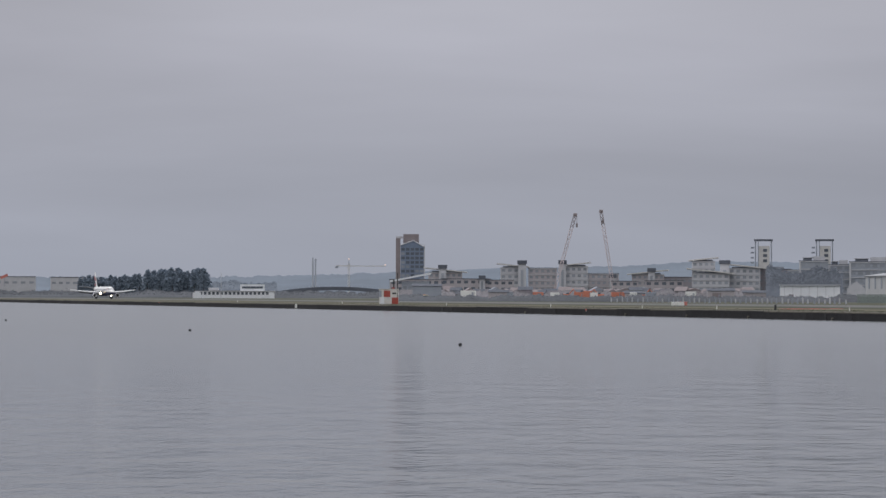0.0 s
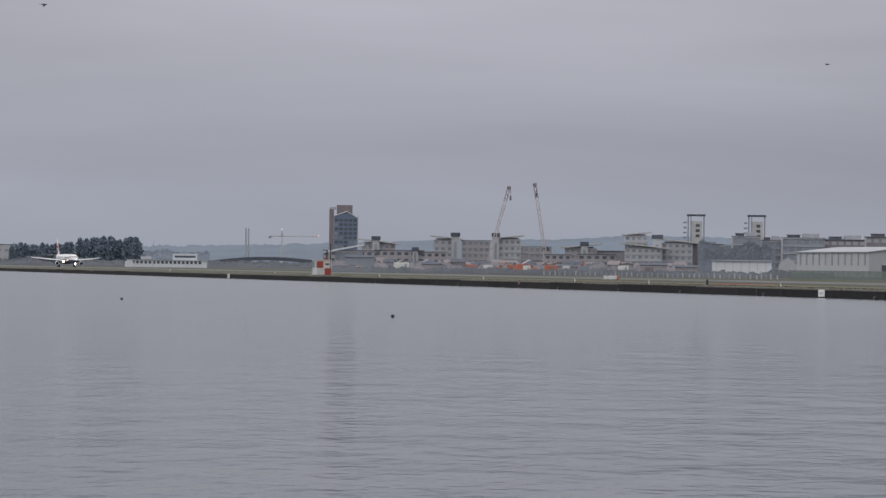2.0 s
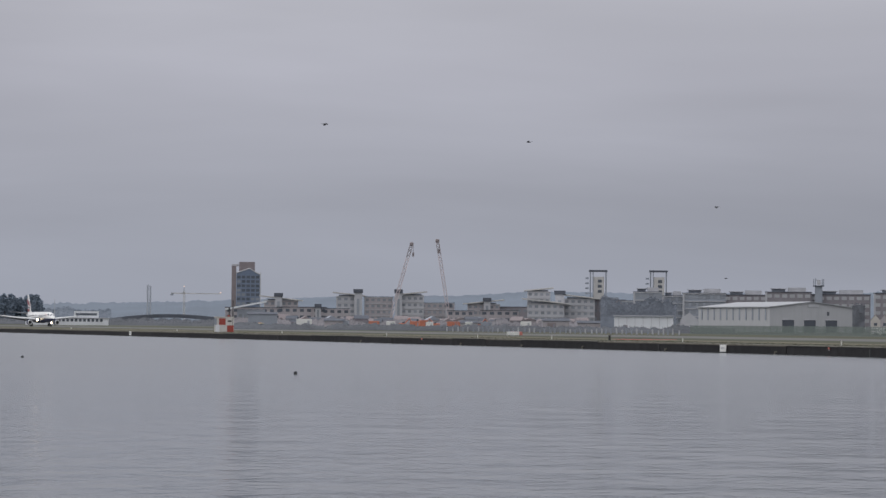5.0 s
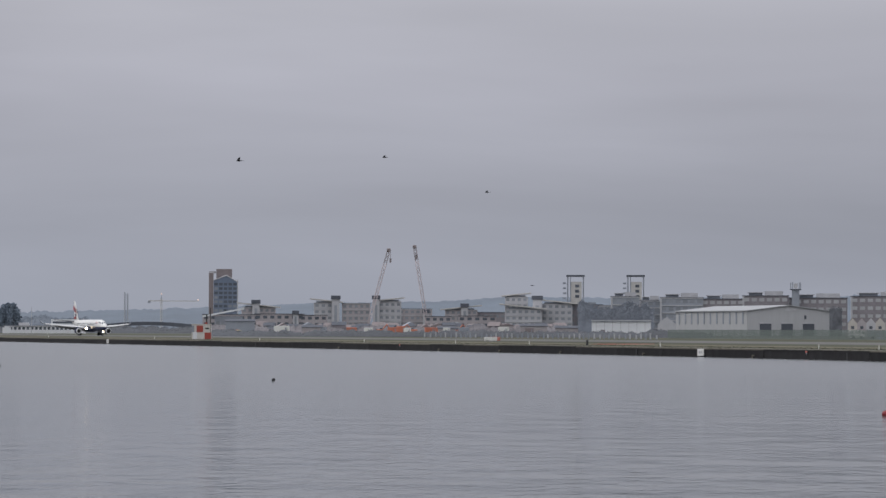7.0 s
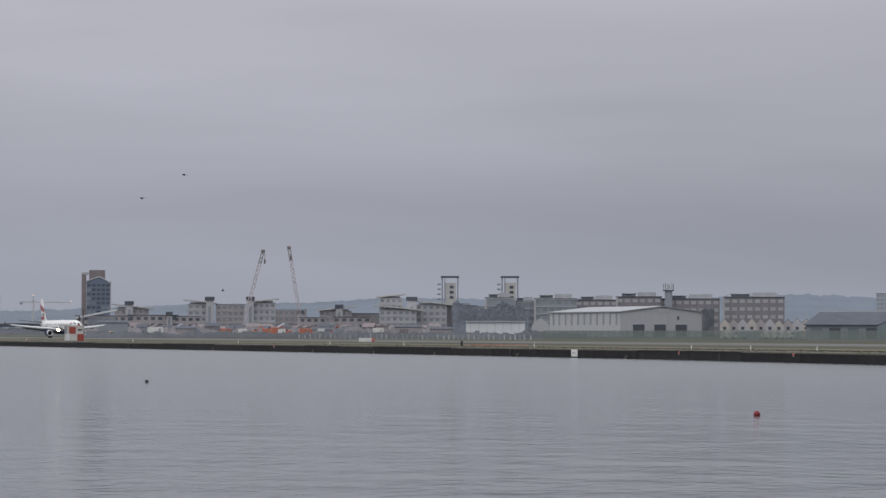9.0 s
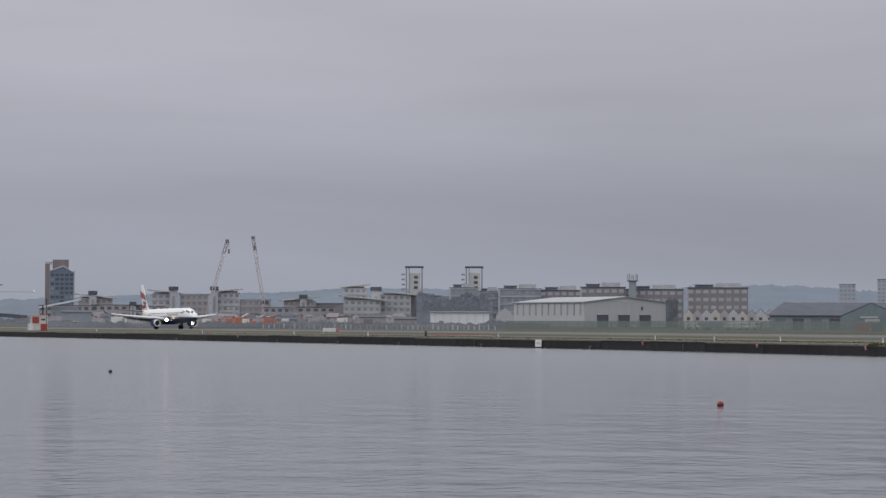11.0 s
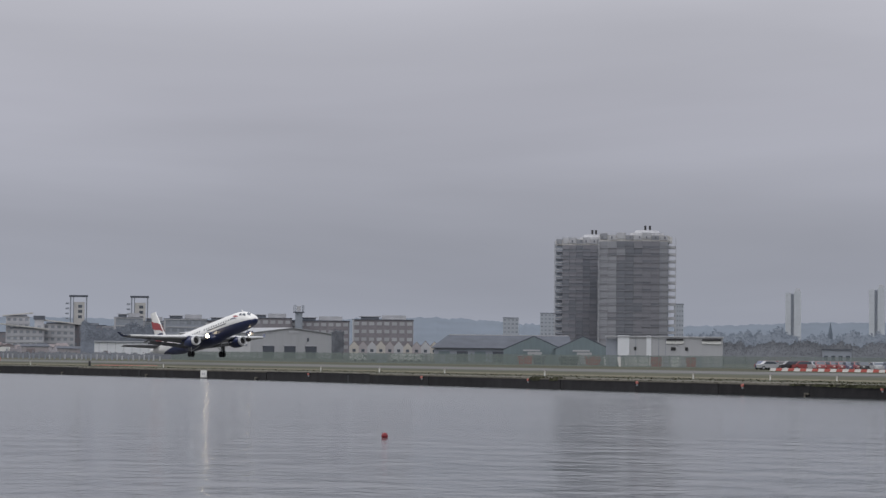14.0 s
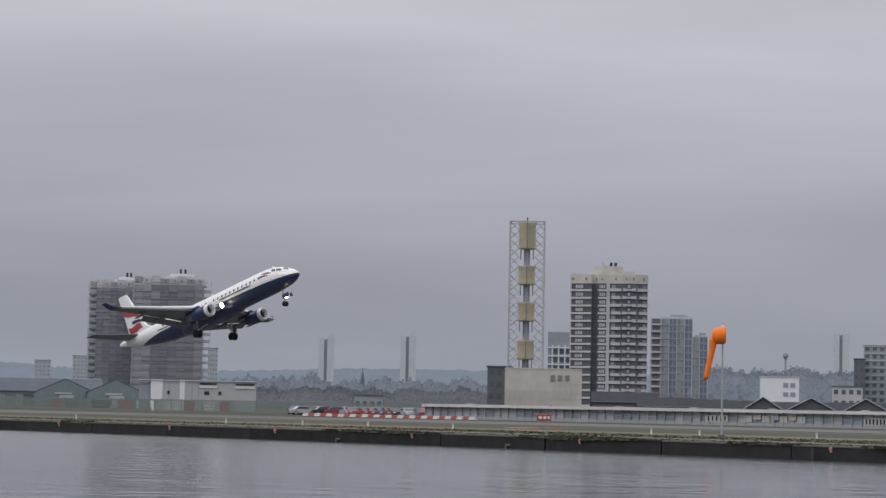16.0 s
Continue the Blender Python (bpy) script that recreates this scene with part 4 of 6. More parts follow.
def site_clutter():
    """Containers, cabins and excavators at the cranes' feet."""
    rnd = random.Random(17)
    for phi, d, w, h, mat, lab in ((21.85, 1180, 6, 2.6, MACHINE, "orange steel container"), (22.05, 1170, 5, 3.0, MACHINE, "orange steel container"), (22.72, 1180, 6, 2.6, MACHINE, "orange steel container"), (22.95, 1180, 6, 2.6, MACHINE, "orange steel container"),
                               (22.2, 1160, 4, 2.4, SIGN_WHITE, "white site cabin"), (21.3, 1150, 5, 2.4, SIGN_WHITE, "white site cabin"), (23.1, 1150, 4, 2.5, SIGN_WHITE, "white site cabin"), (20.9, 1160, 6, 2.5, MACHINE, "orange steel container"),
                               (20.2, 1160, 6, 2.6, GREY, "grey steel container"), (19.3, 1140, 9, 3.0, SIGN_WHITE, "white site cabin"), (23.5, 1140, 6, 2.6, GREY, "grey steel container"), (24.4, 1120, 6, 2.8, SIGN_WHITE, "white site cabin"), (25.0, 1120, 5, 2.4, TOWER_BROWN, "brown steel container")):
        w *= 0.75
        c = thing("container", at(phi, d - 40, GROUND_Z - 0.05, rnd.uniform(-12, 12)), lab + " on the building site", "container", "containers on the building site")
        h *= 1.25
        part("body", boxes((0, 1.2, 0, w, 2.4, h), bevel=0.06), mat, c)
        for k in range(3):
            piece("rib", c, mat, -w / 2 + w * (k + 0.5) / 3, -0.04, 0.3, 0.25, 0.12, h - 0.5)
        piece("door", c, GREY, w * 0.3, -0.05, 0.2, w * 0.15, 0.1, h * 0.75)
    for phi, d, s in ((21.55, 1150, 1), (22.35, 1140, -1), (23.3, 1145, 1)):
        e = thing("excavator", at(phi, d, GROUND_Z - 0.05), "orange tracked excavator with a bent arm", "excavator", "excavators on the site")
        part("body", boxes((0, 0, 1.0, 3.0, 2.4, 1.4), bevel=0.2), MACHINE, e)
        part("cab", boxes((0.8 * s, -0.5, 1.4, 1.2, 1.2, 1.6), bevel=0.15), GLASS, e)
        part("arm", rod(rod(bmesh.new(), (1.0 * s, 0.4, 1.8), (3.4 * s, 0.4, 4.6), 0.25), (3.4 * s, 0.4, 4.6), (5.2 * s, 0.4, 2.2), 0.2), MACHINE, e)
        part("bucket", boxes((5.3 * s, 0.4, 1.3, 0.9, 1.0, 0.9), bevel=0.2), BLACK, e)
        for y in (-0.9, 0.9):
            part("track", boxes((0, y, 0, 3.6, 0.6, 0.95), bevel=0.3), BLACK, e)


def long_flats():
    grp = "long range of brick flats"
    lab = "brown brick flats with pale window bays and roof boxes"
    for phi, d, w, top, fl, bays, wall in ((27.20, 1100, 12.5, 18.4, 5, 4, GREY), (27.78, 1104, 9.5, 16.8, 5, 3, GREY), (28.49, 1100, 18.8, 18.0, 5, 6, GREY), (29.43, 1102, 18.5, 17.4, 5, 6, BRICK), (30.40, 1080, 19.6, 18.5, 5, 6, BRICK), (31.57, 1082, 25.5, 17.6, 5, 8, BRICK), (33.02, 1080, 26.3, 18.3, 5, 8, BRICK)):
        b = slab_block("apartment_block", lab, phi, d, w, top, fl, bays, wall, group=grp, glass=WINDOW_WHITE if wall is BRICK else PALE_GLASS, band=PALE if wall is GREY else None, fill=0.66, wh=1.45)
        part("roof_box", boxes((w * 0.18, 6, top - GROUND_Z, w * 0.4, 6, 1.9)), PALE, b, "pale roof plant room")
        part("penthouse", boxes((-w * 0.22, 5, top - GROUND_Z, w * 0.3, 5, 1.2)), GREY, b, "grey set-back penthouse")
        part("penthouse_roof", boxes((-w * 0.22, 4.6, top - GROUND_Z + 1.2, w * 0.36, 6.4, 0.25)), PALE, b, "thin pale roof slab")
        part("downpipe_strip", boxes((-w / 2 + 0.3, -0.25, 0, 0.8, 0.5, top - GROUND_Z - 0.3)), PALE, b, "pale corner strip")
    m = thing("mast_tower", at(31.08, 1076), "grey rooftop aerial tower with antennas", "mast")
    part("shaft", boxes((0, 2, 0, 3.2, 3, 19.6)), GREY, m)
    part("platform", boxes((0, 2, 19.6, 4.8, 4, 0.4)), DARK_GREY, m)
    for x in (-2.1, -1.3, 1.5, 2.1):
        part("antenna", rod(bmesh.new(), (x, 1, 19.9), (x, 1, 23.4 - abs(x) * 0.3), 0.22), GREY, m)
    part("panel", boxes((0, 1, 20.2, 1.6, 0.4, 2.2)), PALE, m)


def hangar():
    """A steel hangar with a ribbed long side and three doors in its gable end; set square to the runway."""
    y0 = 950 * math.sin(radians(29.98))
    x1 = -y0 / math.tan(radians(29.98))
    x0 = -y0 / math.tan(radians(28.36))
    y1 = -x1 * math.tan(radians(31.85))
    h = thing("hangar", pose(x1, y0, GROUND_Z - 0.05), "large pale steel hangar with three dark doors", "hangar")
    L, W = x1 - x0, y1 - y0
    eave, ridge = 9.6, 11.6
    part("shell", gable(bmesh.new(), -L, 0, 0, W, 0, eave, ridge), HANGAR, h)
    for a, b, za, zb in ((-0.6, W / 2, eave, ridge + .05), (W + 0.6, W / 2, eave, ridge + .05)):
        part("roof", loft(bmesh.new(), [[(x, a, za - .1), (x, b, zb), (x, b, zb + .3), (x, a, za + .2)] for x in (-L - .5, 0.6)]), HANGAR_ROOF, h, "pale roof sheet")
    for i in range(11):
        piece("rib", h, GREY, -L + 3 + i * (L - 6) / 10, -0.1, 4.6, 0.9, 0.24, 4.6)
    piece("gutter", h, PALE, -L / 2, -0.25, eave - 0.25, L, 0.4, 0.3)
    for k in (0.26, 0.52, 0.78):
        d = piece("door", h, DARK_GREY, 0.06, W * k - 1.5, 0, 0.2, 5.0, 4.8)
        piece("door_frame", d, PALE, 0.06, 0, 4.8, 0.34, 5.6, 0.4)
    piece("gable_sign", h, PALE, 0.08, W * 0.52, 9.7, 0.2, 4.6, 0.9, "pale blank sign panel")
    piece("vent", h, DARK_GREY, 0.08, W * 0.7, 6.6, 0.2, 0.8, 1.4)
    belt("ivy", "dark tree against the hangar's end", 31.84, 32.12, 945, 8, 9, 11.5, 420, WOOD_DARK, 21, 0.9)


def sheds():
    s = thing("white_shed", at(27.11, 800, GROUND_Z - 0.05), "long low white shed with a flat roof", "shed")
    part("wall", boxes((0, 5, 0, 18.9, 9, 5.1)), WHITE, s)
    part("roof", boxes((0, 5, 5.1, 19.4, 9.6, 0.25)), PALE, s)
    for i in range(7):
        piece("joint", s, PALE, -8 + i * 2.6, 0.49, 0.1, 0.12, 0.06, 4.9)
    piece("door", s, BRICK, -5.9, 0.47, 0, 1.5, 0.1, 2.2)
    piece("canopy", s, GREY, 0, 0.3, 4.9, 19.2, 0.5, 0.16)
    s2 = thing("white_shed", at(28.15, 830, GROUND_Z - 0.05), "small pale shed with a pitched roof", "shed")
    part("wall", gable(bmesh.new(), -3, 3, 0, 8, 0, 4.2, 6.6, "y"), PALE, s2)
    # row of small gabled houses
    rnd = random.Random(5)
    for i in range(11):
        phi = 32.36 + i * 0.205
        h = thing("gabled_house", at(phi, 800, GROUND_Z - 0.05), "small gabled house in a row", "house", "row of gabled houses")
        e = 4.3 + rnd.uniform(-0.3, 0.3)
        part("wall", gable(bmesh.new(), -1.5, 1.5, 0, 8, 0, e, e + 1.7, "y"), (CREAM, PINK_BRICK, PALE)[i % 3], h)
        part("roof", loft(bmesh.new(), [[(-1.75, y, e - .2), (0, y, e + 1.75), (1.75, y, e - .2), (1.75, y, e), (0, y, e + 1.98), (-1.75, y, e)] for y in (0.4, 8.3)]), TOWER_BROWN, h)
        piece("window", h, GLASS, 0, -0.04, 2.7, 1.0, 0.1, 0.9)
        piece("door", h, BRICK, 0.3, -0.04, 0, 0.9, 0.1, 1.9)
    for i, (phi, w, mat) in enumerate(((32.45, 2.6, SIGN_WHITE), (33.4, 3.4, SIGN_WHITE), (33.75, 2.6, SIGN_WHITE), (32.9, 3.0, GREY))):
        v = thing("van", at(phi, 640, GROUND_Z - 0.02, 10), "parked pale van behind the fence", "van", "vans behind the fence")
        part("body", boxes((0, 0, 0.35, w + 1.2, 1.9, 1.7), bevel=0.15), mat, v)
        part("windscreen", boxes((w / 2 + 0.3, -0.05, 1.2, 0.7, 1.84, 0.6)), GLASS, v)
        for x in (-w / 2 + 0.3, w / 2 - 0.2):
            part("wheel", rod(bmesh.new(), (x, -0.98, 0.34), (x, 0.98, 0.34), 0.34, n=12), RUBBER, v)
    # dark-roofed depot with a long low roof
    d = thing("depot", at(35.55, 720, GROUND_Z - 0.05), "long depot with a dark sheet roof and pale ridge", "depot")
    part("wall", boxes((2.5, 9, 0, 39, 18, 3.9)), GREY, d)
    part("roof", loft(bmesh.new(), [[(-17.8, -0.8, 3.9), (22.5, -0.8, 3.9), (22.5, 9, 7.6), (-13, 9, 7.6)], [(-17.8, -0.8, 4.1), (22.5, -0.8, 4.1), (22.5, 9, 7.9), (-13, 9, 7.9)]]), DARK_GREY, d, "dark sheet roof")
    part("ridge", boxes((4.6, 9.2, 7.7, 35, 0.9, 0.35)), PALE, d)
    for i in range(7):
        piece("bay_door", d, DARK_GREY if i % 2 else TEAL, -14 + i * 5.2, -0.06, 0, 3.2, 0.2, 3.1)
    for phi, dist, w, top, e in ((36.49, 620, 15.0, 7.9, 4.6), (37.63, 610, 13.6, 7.9, 4.8)):
        t = thing("gabled_shed", at(phi, dist, GROUND_Z - 0.05), "teal sheet-metal gabled shed", "shed", "teal sheds")
        part("wall", gable(bmesh.new(), -w / 2, w / 2, 0, 26, 0, e - GROUND_Z, top - GROUND_Z, "y"), TEAL, t)
        part("roof", loft(bmesh.new(), [[(-w / 2 - .4, y, e - 1.3), (0, y, top - 1.15), (w / 2 + .4, y, e - 1.3), (w / 2 + .4, y, e - 1.1), (0, y, top - 0.92), (-w / 2 - .4, y, e - 1.1)] for y in (0.6, 26.4)]), DARK_GREY, t)
        piece("door", t, HANGAR, w * 0.02, -0.06, 0, 3.6, 0.2, 2.9)
        piece("lintel", t, PALE, -0.5, -0.1, 3.1, 4.2, 0.25, 0.4)
    for phi, d_, w, mat in ((36.3, 560, 3.4, RED), (36.62, 560, 2.8, DARK_GREY), (37.3, 560, 4.6, BLACK), (37.85, 555, 3.6, RED), (38.2, 540, 2.0, SIGN_WHITE), (38.6, 470, 3.0, SIGN_WHITE), (39.3, 480, 2.2, RED), (39.75, 480, 2.0, SIGN_WHITE), (40.1, 480, 2.0, RED), (38.95, 476, 3.8, SIGN_WHITE), (33.0, 600, 3, GREY), (34.4, 600, 4, GREY)):
        c = thing("skip", at(phi, d_, GROUND_Z - 0.03), "low steel skip behind the airfield fence", "skip", "skips and cabins behind the fence")
        part("body", loft(bmesh.new(), [[(-w * k, -0.9, z), (w * k, -0.9, z), (w * k, 0.9, z), (-w * k, 0.9, z)] for k, z in ((0.40, -0.02), (0.5, 1.3), (0.5, 1.9))]), mat, c)
        piece("rim", c, GREY, 0, 0, 1.9, w + 0.1, 1.9, 0.12)


def white_hall():
    b = thing("white_hall", at(39.49, 513, GROUND_Z - 0.05), "pale flat-roofed hall with white panels and small windows", "hall")
    part("wall", boxes((1.2, 7, 0, 21.4, 14, 6.0)), HANGAR, b)
    part("wall_low", boxes((-10.7, 7, 0, 2.6, 13, 5.6)), GREY, b)
    part("roof", boxes((0, 7, 6.0, 24.2, 14.6, 0.22)), PALE, b)
    for x, w in ((-8.4, 2.4), (-3.2, 1.0)):
        piece("white_panel", b, WHITE, x, -0.06, 0.2, w, 0.16, 6.1)
    for x in (2.1, 9.6):
        piece("fascia_sign", b, SIGN_WHITE, x, -0.1, 4.7, 3.6 if x < 5 else 3.9, 0.3, 0.55, "blank white fascia board")
        piece("awning", b, BLACK, x, -0.2, 5.4, 3.4 if x < 5 else 3.9, 0.5, 0.32)
    for x, w in ((1.8, 1.0), (4.5, 0.6), (-6.0, 0.5)):
        piece("window", b, BLACK, x, -0.05, 3.3, w, 0.14, 0.7)
    for x in (-5.9, -1.2, 0.2):
        piece("joint", b, GREY, x, -0.03, 0, 0.12, 0.1, 5.9)
    piece("door", b, GREY, 7.0, -0.05, 0, 1.1, 0.12, 2.1)


def sheeted_tower(phi, dist, w, top, group, open_side=1):
    """A bow-fronted tower block wrapped in scaffold sheeting, one sheet for each lift and bay."""
    t = thing("tower_block", at(phi, dist, GROUND_Z - 0.05), "tall tower block wrapped in grey scaffold sheeting", "tower block", group)
    h = top - GROUND_Z - 2.6
    n, lifts = 8, 17
    xs = np.linspace(-w / 2, w / 2 * 0.80, n + 1)

    def front(x):
        k = x / (w / 2)
        return 3.4 * abs(k) ** 1.8

    core = [[(x, front(x) + 1.2, z) for x in xs] + [(w / 2 * 0.80, 20, z), (-w / 2, 20, z)] for z in (0, h)]
    part("core", loft(bmesh.new(), core), GREY, t)
    rnd = random.Random(int(phi * 10))
    lh = h / lifts
    for i in range(lifts):
        for j in range(n):
            x0, x1 = xs[j], xs[j + 1]
            a = math.degrees(math.atan2(front(x1) - front(x0), x1 - x0))
            if open_side < 0 and j == 0:
                continue
            if open_side > 0:
                mat = SHEETING_LIGHT if j < 2 or j == n - 1 else SHEETING_DARK if j in (2, 3) else SHEETING
            else:
                mat = SHEETING_DARK if (j + i // 3) % 4 == 0 else SHEETING
            if rnd.random() < 0.04:
                mat = rnd.choice((SHEETING_DARK, SHEETING, SHEETING_LIGHT))
            sw, sy = math.hypot(x1 - x0, front(x1) - front(x0)) - 0.04, (front(x0) + front(x1)) / 2
            sag = rnd.uniform(-0.1, 0.1)
            k = 0.42 if open_side < 0 else 0.3
            piece("sheet", t, mat, (x0 + x1) / 2, sy + rnd.uniform(-0.08, 0.08), lh * i + lh * k + 0.03, sw, 0.1, lh * (1 - k) - 0.06, turn=a)
            piece("slab_netting", t, mat if rnd.random() < (0.6 if open_side > 0 else 0.25) else SHEETING if mat is SHEETING_LIGHT else SHEETING_DARK, (x0 + x1) / 2, sy + 0.1 + sag * 0.4, lh * i + 0.05, sw, 0.1, lh * k, turn=a)
        part("scaffold_lift", lift_ring(xs, front), SCAFFOLD, t, m=pose(0, 0, lh * i))
        if open_side < 0:
            # an open bay of bare scaffold at the end
            piece("scaffold_deck", t, SHEETING_LIGHT, (xs[0] + xs[1]) / 2, front(xs[0]) + 0.2, lh * i, xs[1] - xs[0], 1.4, 0.3)
            piece("toe_board", t, CROWN, (xs[0] + xs[1]) / 2, front(xs[0]) - 0.55, lh * i + 1.0, xs[1] - xs[0], 0.08, 0.22)
        # open balconies down the flank
        x = w / 2 * 0.80
        piece("balcony", t, PALE, x + w * 0.05, 6.6, lh * i + 0.1, w * 0.105, 5.0, 0.95)
        piece("window", t, GLASS, x + 0.06, 6.6, lh * i + 1.1, 0.2, 4.0, 1.4)
    x = w / 2 * 0.80
    for k in (0.02, 0.1):
        part("scaffold_pole", rod(bmesh.new(), (x + w * k, 3.4, 0), (x + w * k, 3.4, h + 1.5), 0.09, n=5), SCAFFOLD, t)
        part("scaffold_pole", rod(bmesh.new(), (-w / 2 - 0.5 + k * 4, 2.6, 0), (-w / 2 - 0.5 + k * 4, 2.6, h + 1.5), 0.09, n=5), SCAFFOLD, t)
    crown = [[(x * 1.0, front(x) + 0.6, z) for x in xs] + [(w / 2 * 0.92, 18, z), (-w / 2, 18, z)] for z in (h, h + 2.2)]
    part("crown", loft(bmesh.new(), crown), CROWN, t, "pale concrete parapet")
    for j in range(n):
        x0, x1 = xs[j], xs[j + 1]
        a = math.degrees(math.atan2(front(x1) - front(x0), x1 - x0))
        sy = (front(x0) + front(x1)) / 2 + 0.42
        up = rnd.uniform(-0.5, 0.5)
        piece("parapet_sheet", t, PALE if j % 3 else SHEETING_LIGHT, (x0 + x1) / 2, sy, h + 0.5 + max(0, up), (x1 - x0) * 0.94, 0.12, 1.9 + up, turn=a)
        piece("parapet_slot", t, SHEETING_DARK, (x0 + x1) / 2 + rnd.uniform(-.6, .6), sy - 0.1, h + 1.0, 0.5, 0.1, 0.8, turn=a)
        piece("guard_post", t, SCAFFOLD, x0 + 0.05, sy + 0.3, h + 2.2, 0.12, 0.12, 0.9)
        piece("guard_rail", t, SCAFFOLD, (x0 + x1) / 2, sy + 0.3, h + 3.0, x1 - x0, 0.08, 0.08, turn=a)
    part("roof_room", loft(bmesh.new(), [[(r * math.cos(a * 0.5236) + w * 0.12, 10 + r * math.sin(a * 0.5236), z) for a in range(12)] for r, z in ((w * 0.22, h + 2.2), (w * 0.22, h + 3.3), (w * 0.17, h + 3.5), (w * 0.15, h + 4.3))]), PALE, t)
    for x in (w * 0.10, w * 0.16):
        part("flue", rod(bmesh.new(), (x, 8, h + 4.2), (x, 8, h + 6.0), 0.4, 0.4, 8), BLACK, t, "dark roof flue")
    return t


def lift_ring(xs, front):
    key = ("lift", round(float(xs[0]), 2))
    if key not in MESHES:
        bar = [[(a, front(a) - 0.24, -0.06), (a, front(a) - 0.06, -0.06), (a, front(a) - 0.06, 0.17), (a, front(a) - 0.24, 0.17)] for a in xs]
        MESHES[key] = mesh_of(loft(bmesh.new(), bar), SHEETING)
    return MESHES[key]


def antenna_tower():
    """A square lattice tower with four ochre drums stacked on its axis, on a concrete plinth house."""
    t = thing("lattice_tower", at(46.99, 640, GROUND_Z - 0.05, 0), "steel lattice tower holding four ochre drums", "tower")
    h, r = 49.45, 4.45
    for x in (-r, r):
        for y in (-r, r):
            part("leg", rod(bmesh.new(), (x, y, 0), (x, y, h), 0.24, n=6), SCAFFOLD, t)
    n = 11
    for side in (0, 1, 3):
        m = pose(0, 0, 0, 0, 0, side * 90)
        for k in range(n):
            z0, z1 = h * k / n, h * (k + 1) / n
            zm = (z0 + z1) / 2
            for a, b in ((-r, -r * 0.45), (r, r * 0.45)):
                bm = bmesh.new()
                rod(bm, m @ Vector((a, -r, z0)), m @ Vector((b, -r, zm)), 0.16, n=4)
                rod(bm, m @ Vector((b, -r, zm)), m @ Vector((a, -r, z1)), 0.15, n=4)
                if side == 0:
                    rod(bm, m @ Vector((b, -r, z0)), m @ Vector((a, -r, zm)), 0.13, n=4)
                    rod(bm, m @ Vector((a, -r, zm)), m @ Vector((b, -r, z1)), 0.13, n=4)
                part("brace", bm, SCAFFOLD, t)
    bm = boxes((0, -r, h - 0.1, 2 * r + .4, 0.25, 0.3), (0, r, h - 0.1, 2 * r + .4, 0.25, 0.3), (-r, 0, h - 0.1, 0.25, 2 * r, 0.3), (r, 0, h - 0.1, 0.25, 2 * r, 0.3))
    part("top_frame", bm, STEEL, t)
    for z, k in ((42.6, 7.0), (33.4, 4.9), (24.0, 4.9), (14.2, 5.0)):
        prof = ((2.05, 0), (2.3, 0.25), (2.15, k * 0.35), (2.15, k * 0.7), (2.3, k - 0.3), (2.2, k))
        part("drum", loft(bmesh.new(), [[(q * math.cos(a * math.pi / 8), q * math.sin(a * math.pi / 8), z + zz) for a in range(16)] for q, zz in prof]), DRUM, t, "ochre drum with pale edges")
        part("drum_seam", boxes((0, -2.2, z + 0.1, 0.25, 0.3, k - 0.2)), TOWER_BROWN, t)
        for s in (-1, 1):
            part("stay", rod(bmesh.new(), (2.2 * s, 0, z + 0.4), (r * s, -r * 0.9, z - 1.5), 0.1, n=4), STEEL, t)
            part("collar", boxes((1.6 * s, 0, z - 2.6, 0.35, 2.6, 2.7)), GREY, t)
    part("shaft", rod(bmesh.new(), (0, 0, 0), (0, 0, 49.9), 0.95, 0.8, 10), GREY, t, "grey central shaft")
    part("finial", rod(bmesh.new(), (0, 0, 49.8), (0, 0, 50.9), 0.25, 0.12), BLACK, t)
    b = thing("plinth_house", at(47.41, 600, GROUND_Z - 0.05), "cream concrete plinth house with vertical ribs", "building")
    part("wall", boxes((0, 6, 0, 18.5, 12, 11.2)), CREAM, b)
    part("parapet", boxes((0, 6, 11.2, 18.7, 12.2, 0.25)), CREAM, b)
    for i in range(14):
        piece("rib", b, CREAM, -8.6 + i * 1.25, -0.08, 4.2 if i > 8 else 0.4, 0.28, 0.3, 6.0 if i < 9 else 4.0)
    for x in (2.3, 4.0, 5.8):
        piece("window", b, TOWER_BROWN, x, -0.05, 8.4, 1.1, 0.2, 1.4)
    for x in (-8.7, -3.2):
        piece("vent", b, DARK_GREY, x, -0.06, 0.1, 1.0, 0.15, 0.8)
    slab_block("office_block", "small dark grey office block", 46.40, 660, 6.4, 14.0, 4, 3, SLATE, cat="office")


def wall_strip(name, t, mat, p0, p1, u0, u1, z, hgt, thick, out, label=""):
    """A box laid along the wall line p0 to p1 between the shares u0 and u1, its face out metres before the line."""
    d = Vector((p1[0] - p0[0], p1[1] - p0[1], 0))
    n = Vector((d.y, -d.x, 0)).normalized()
    c = Vector((p0[0], p0[1], 0)) + d * (u0 + u1) / 2 + n * (out - thick / 2)
    return piece(name, t, mat, c.x, c.y, z, d.length * (u1 - u0), thick, hgt, label, math.degrees(math.atan2(d.y, d.x)))


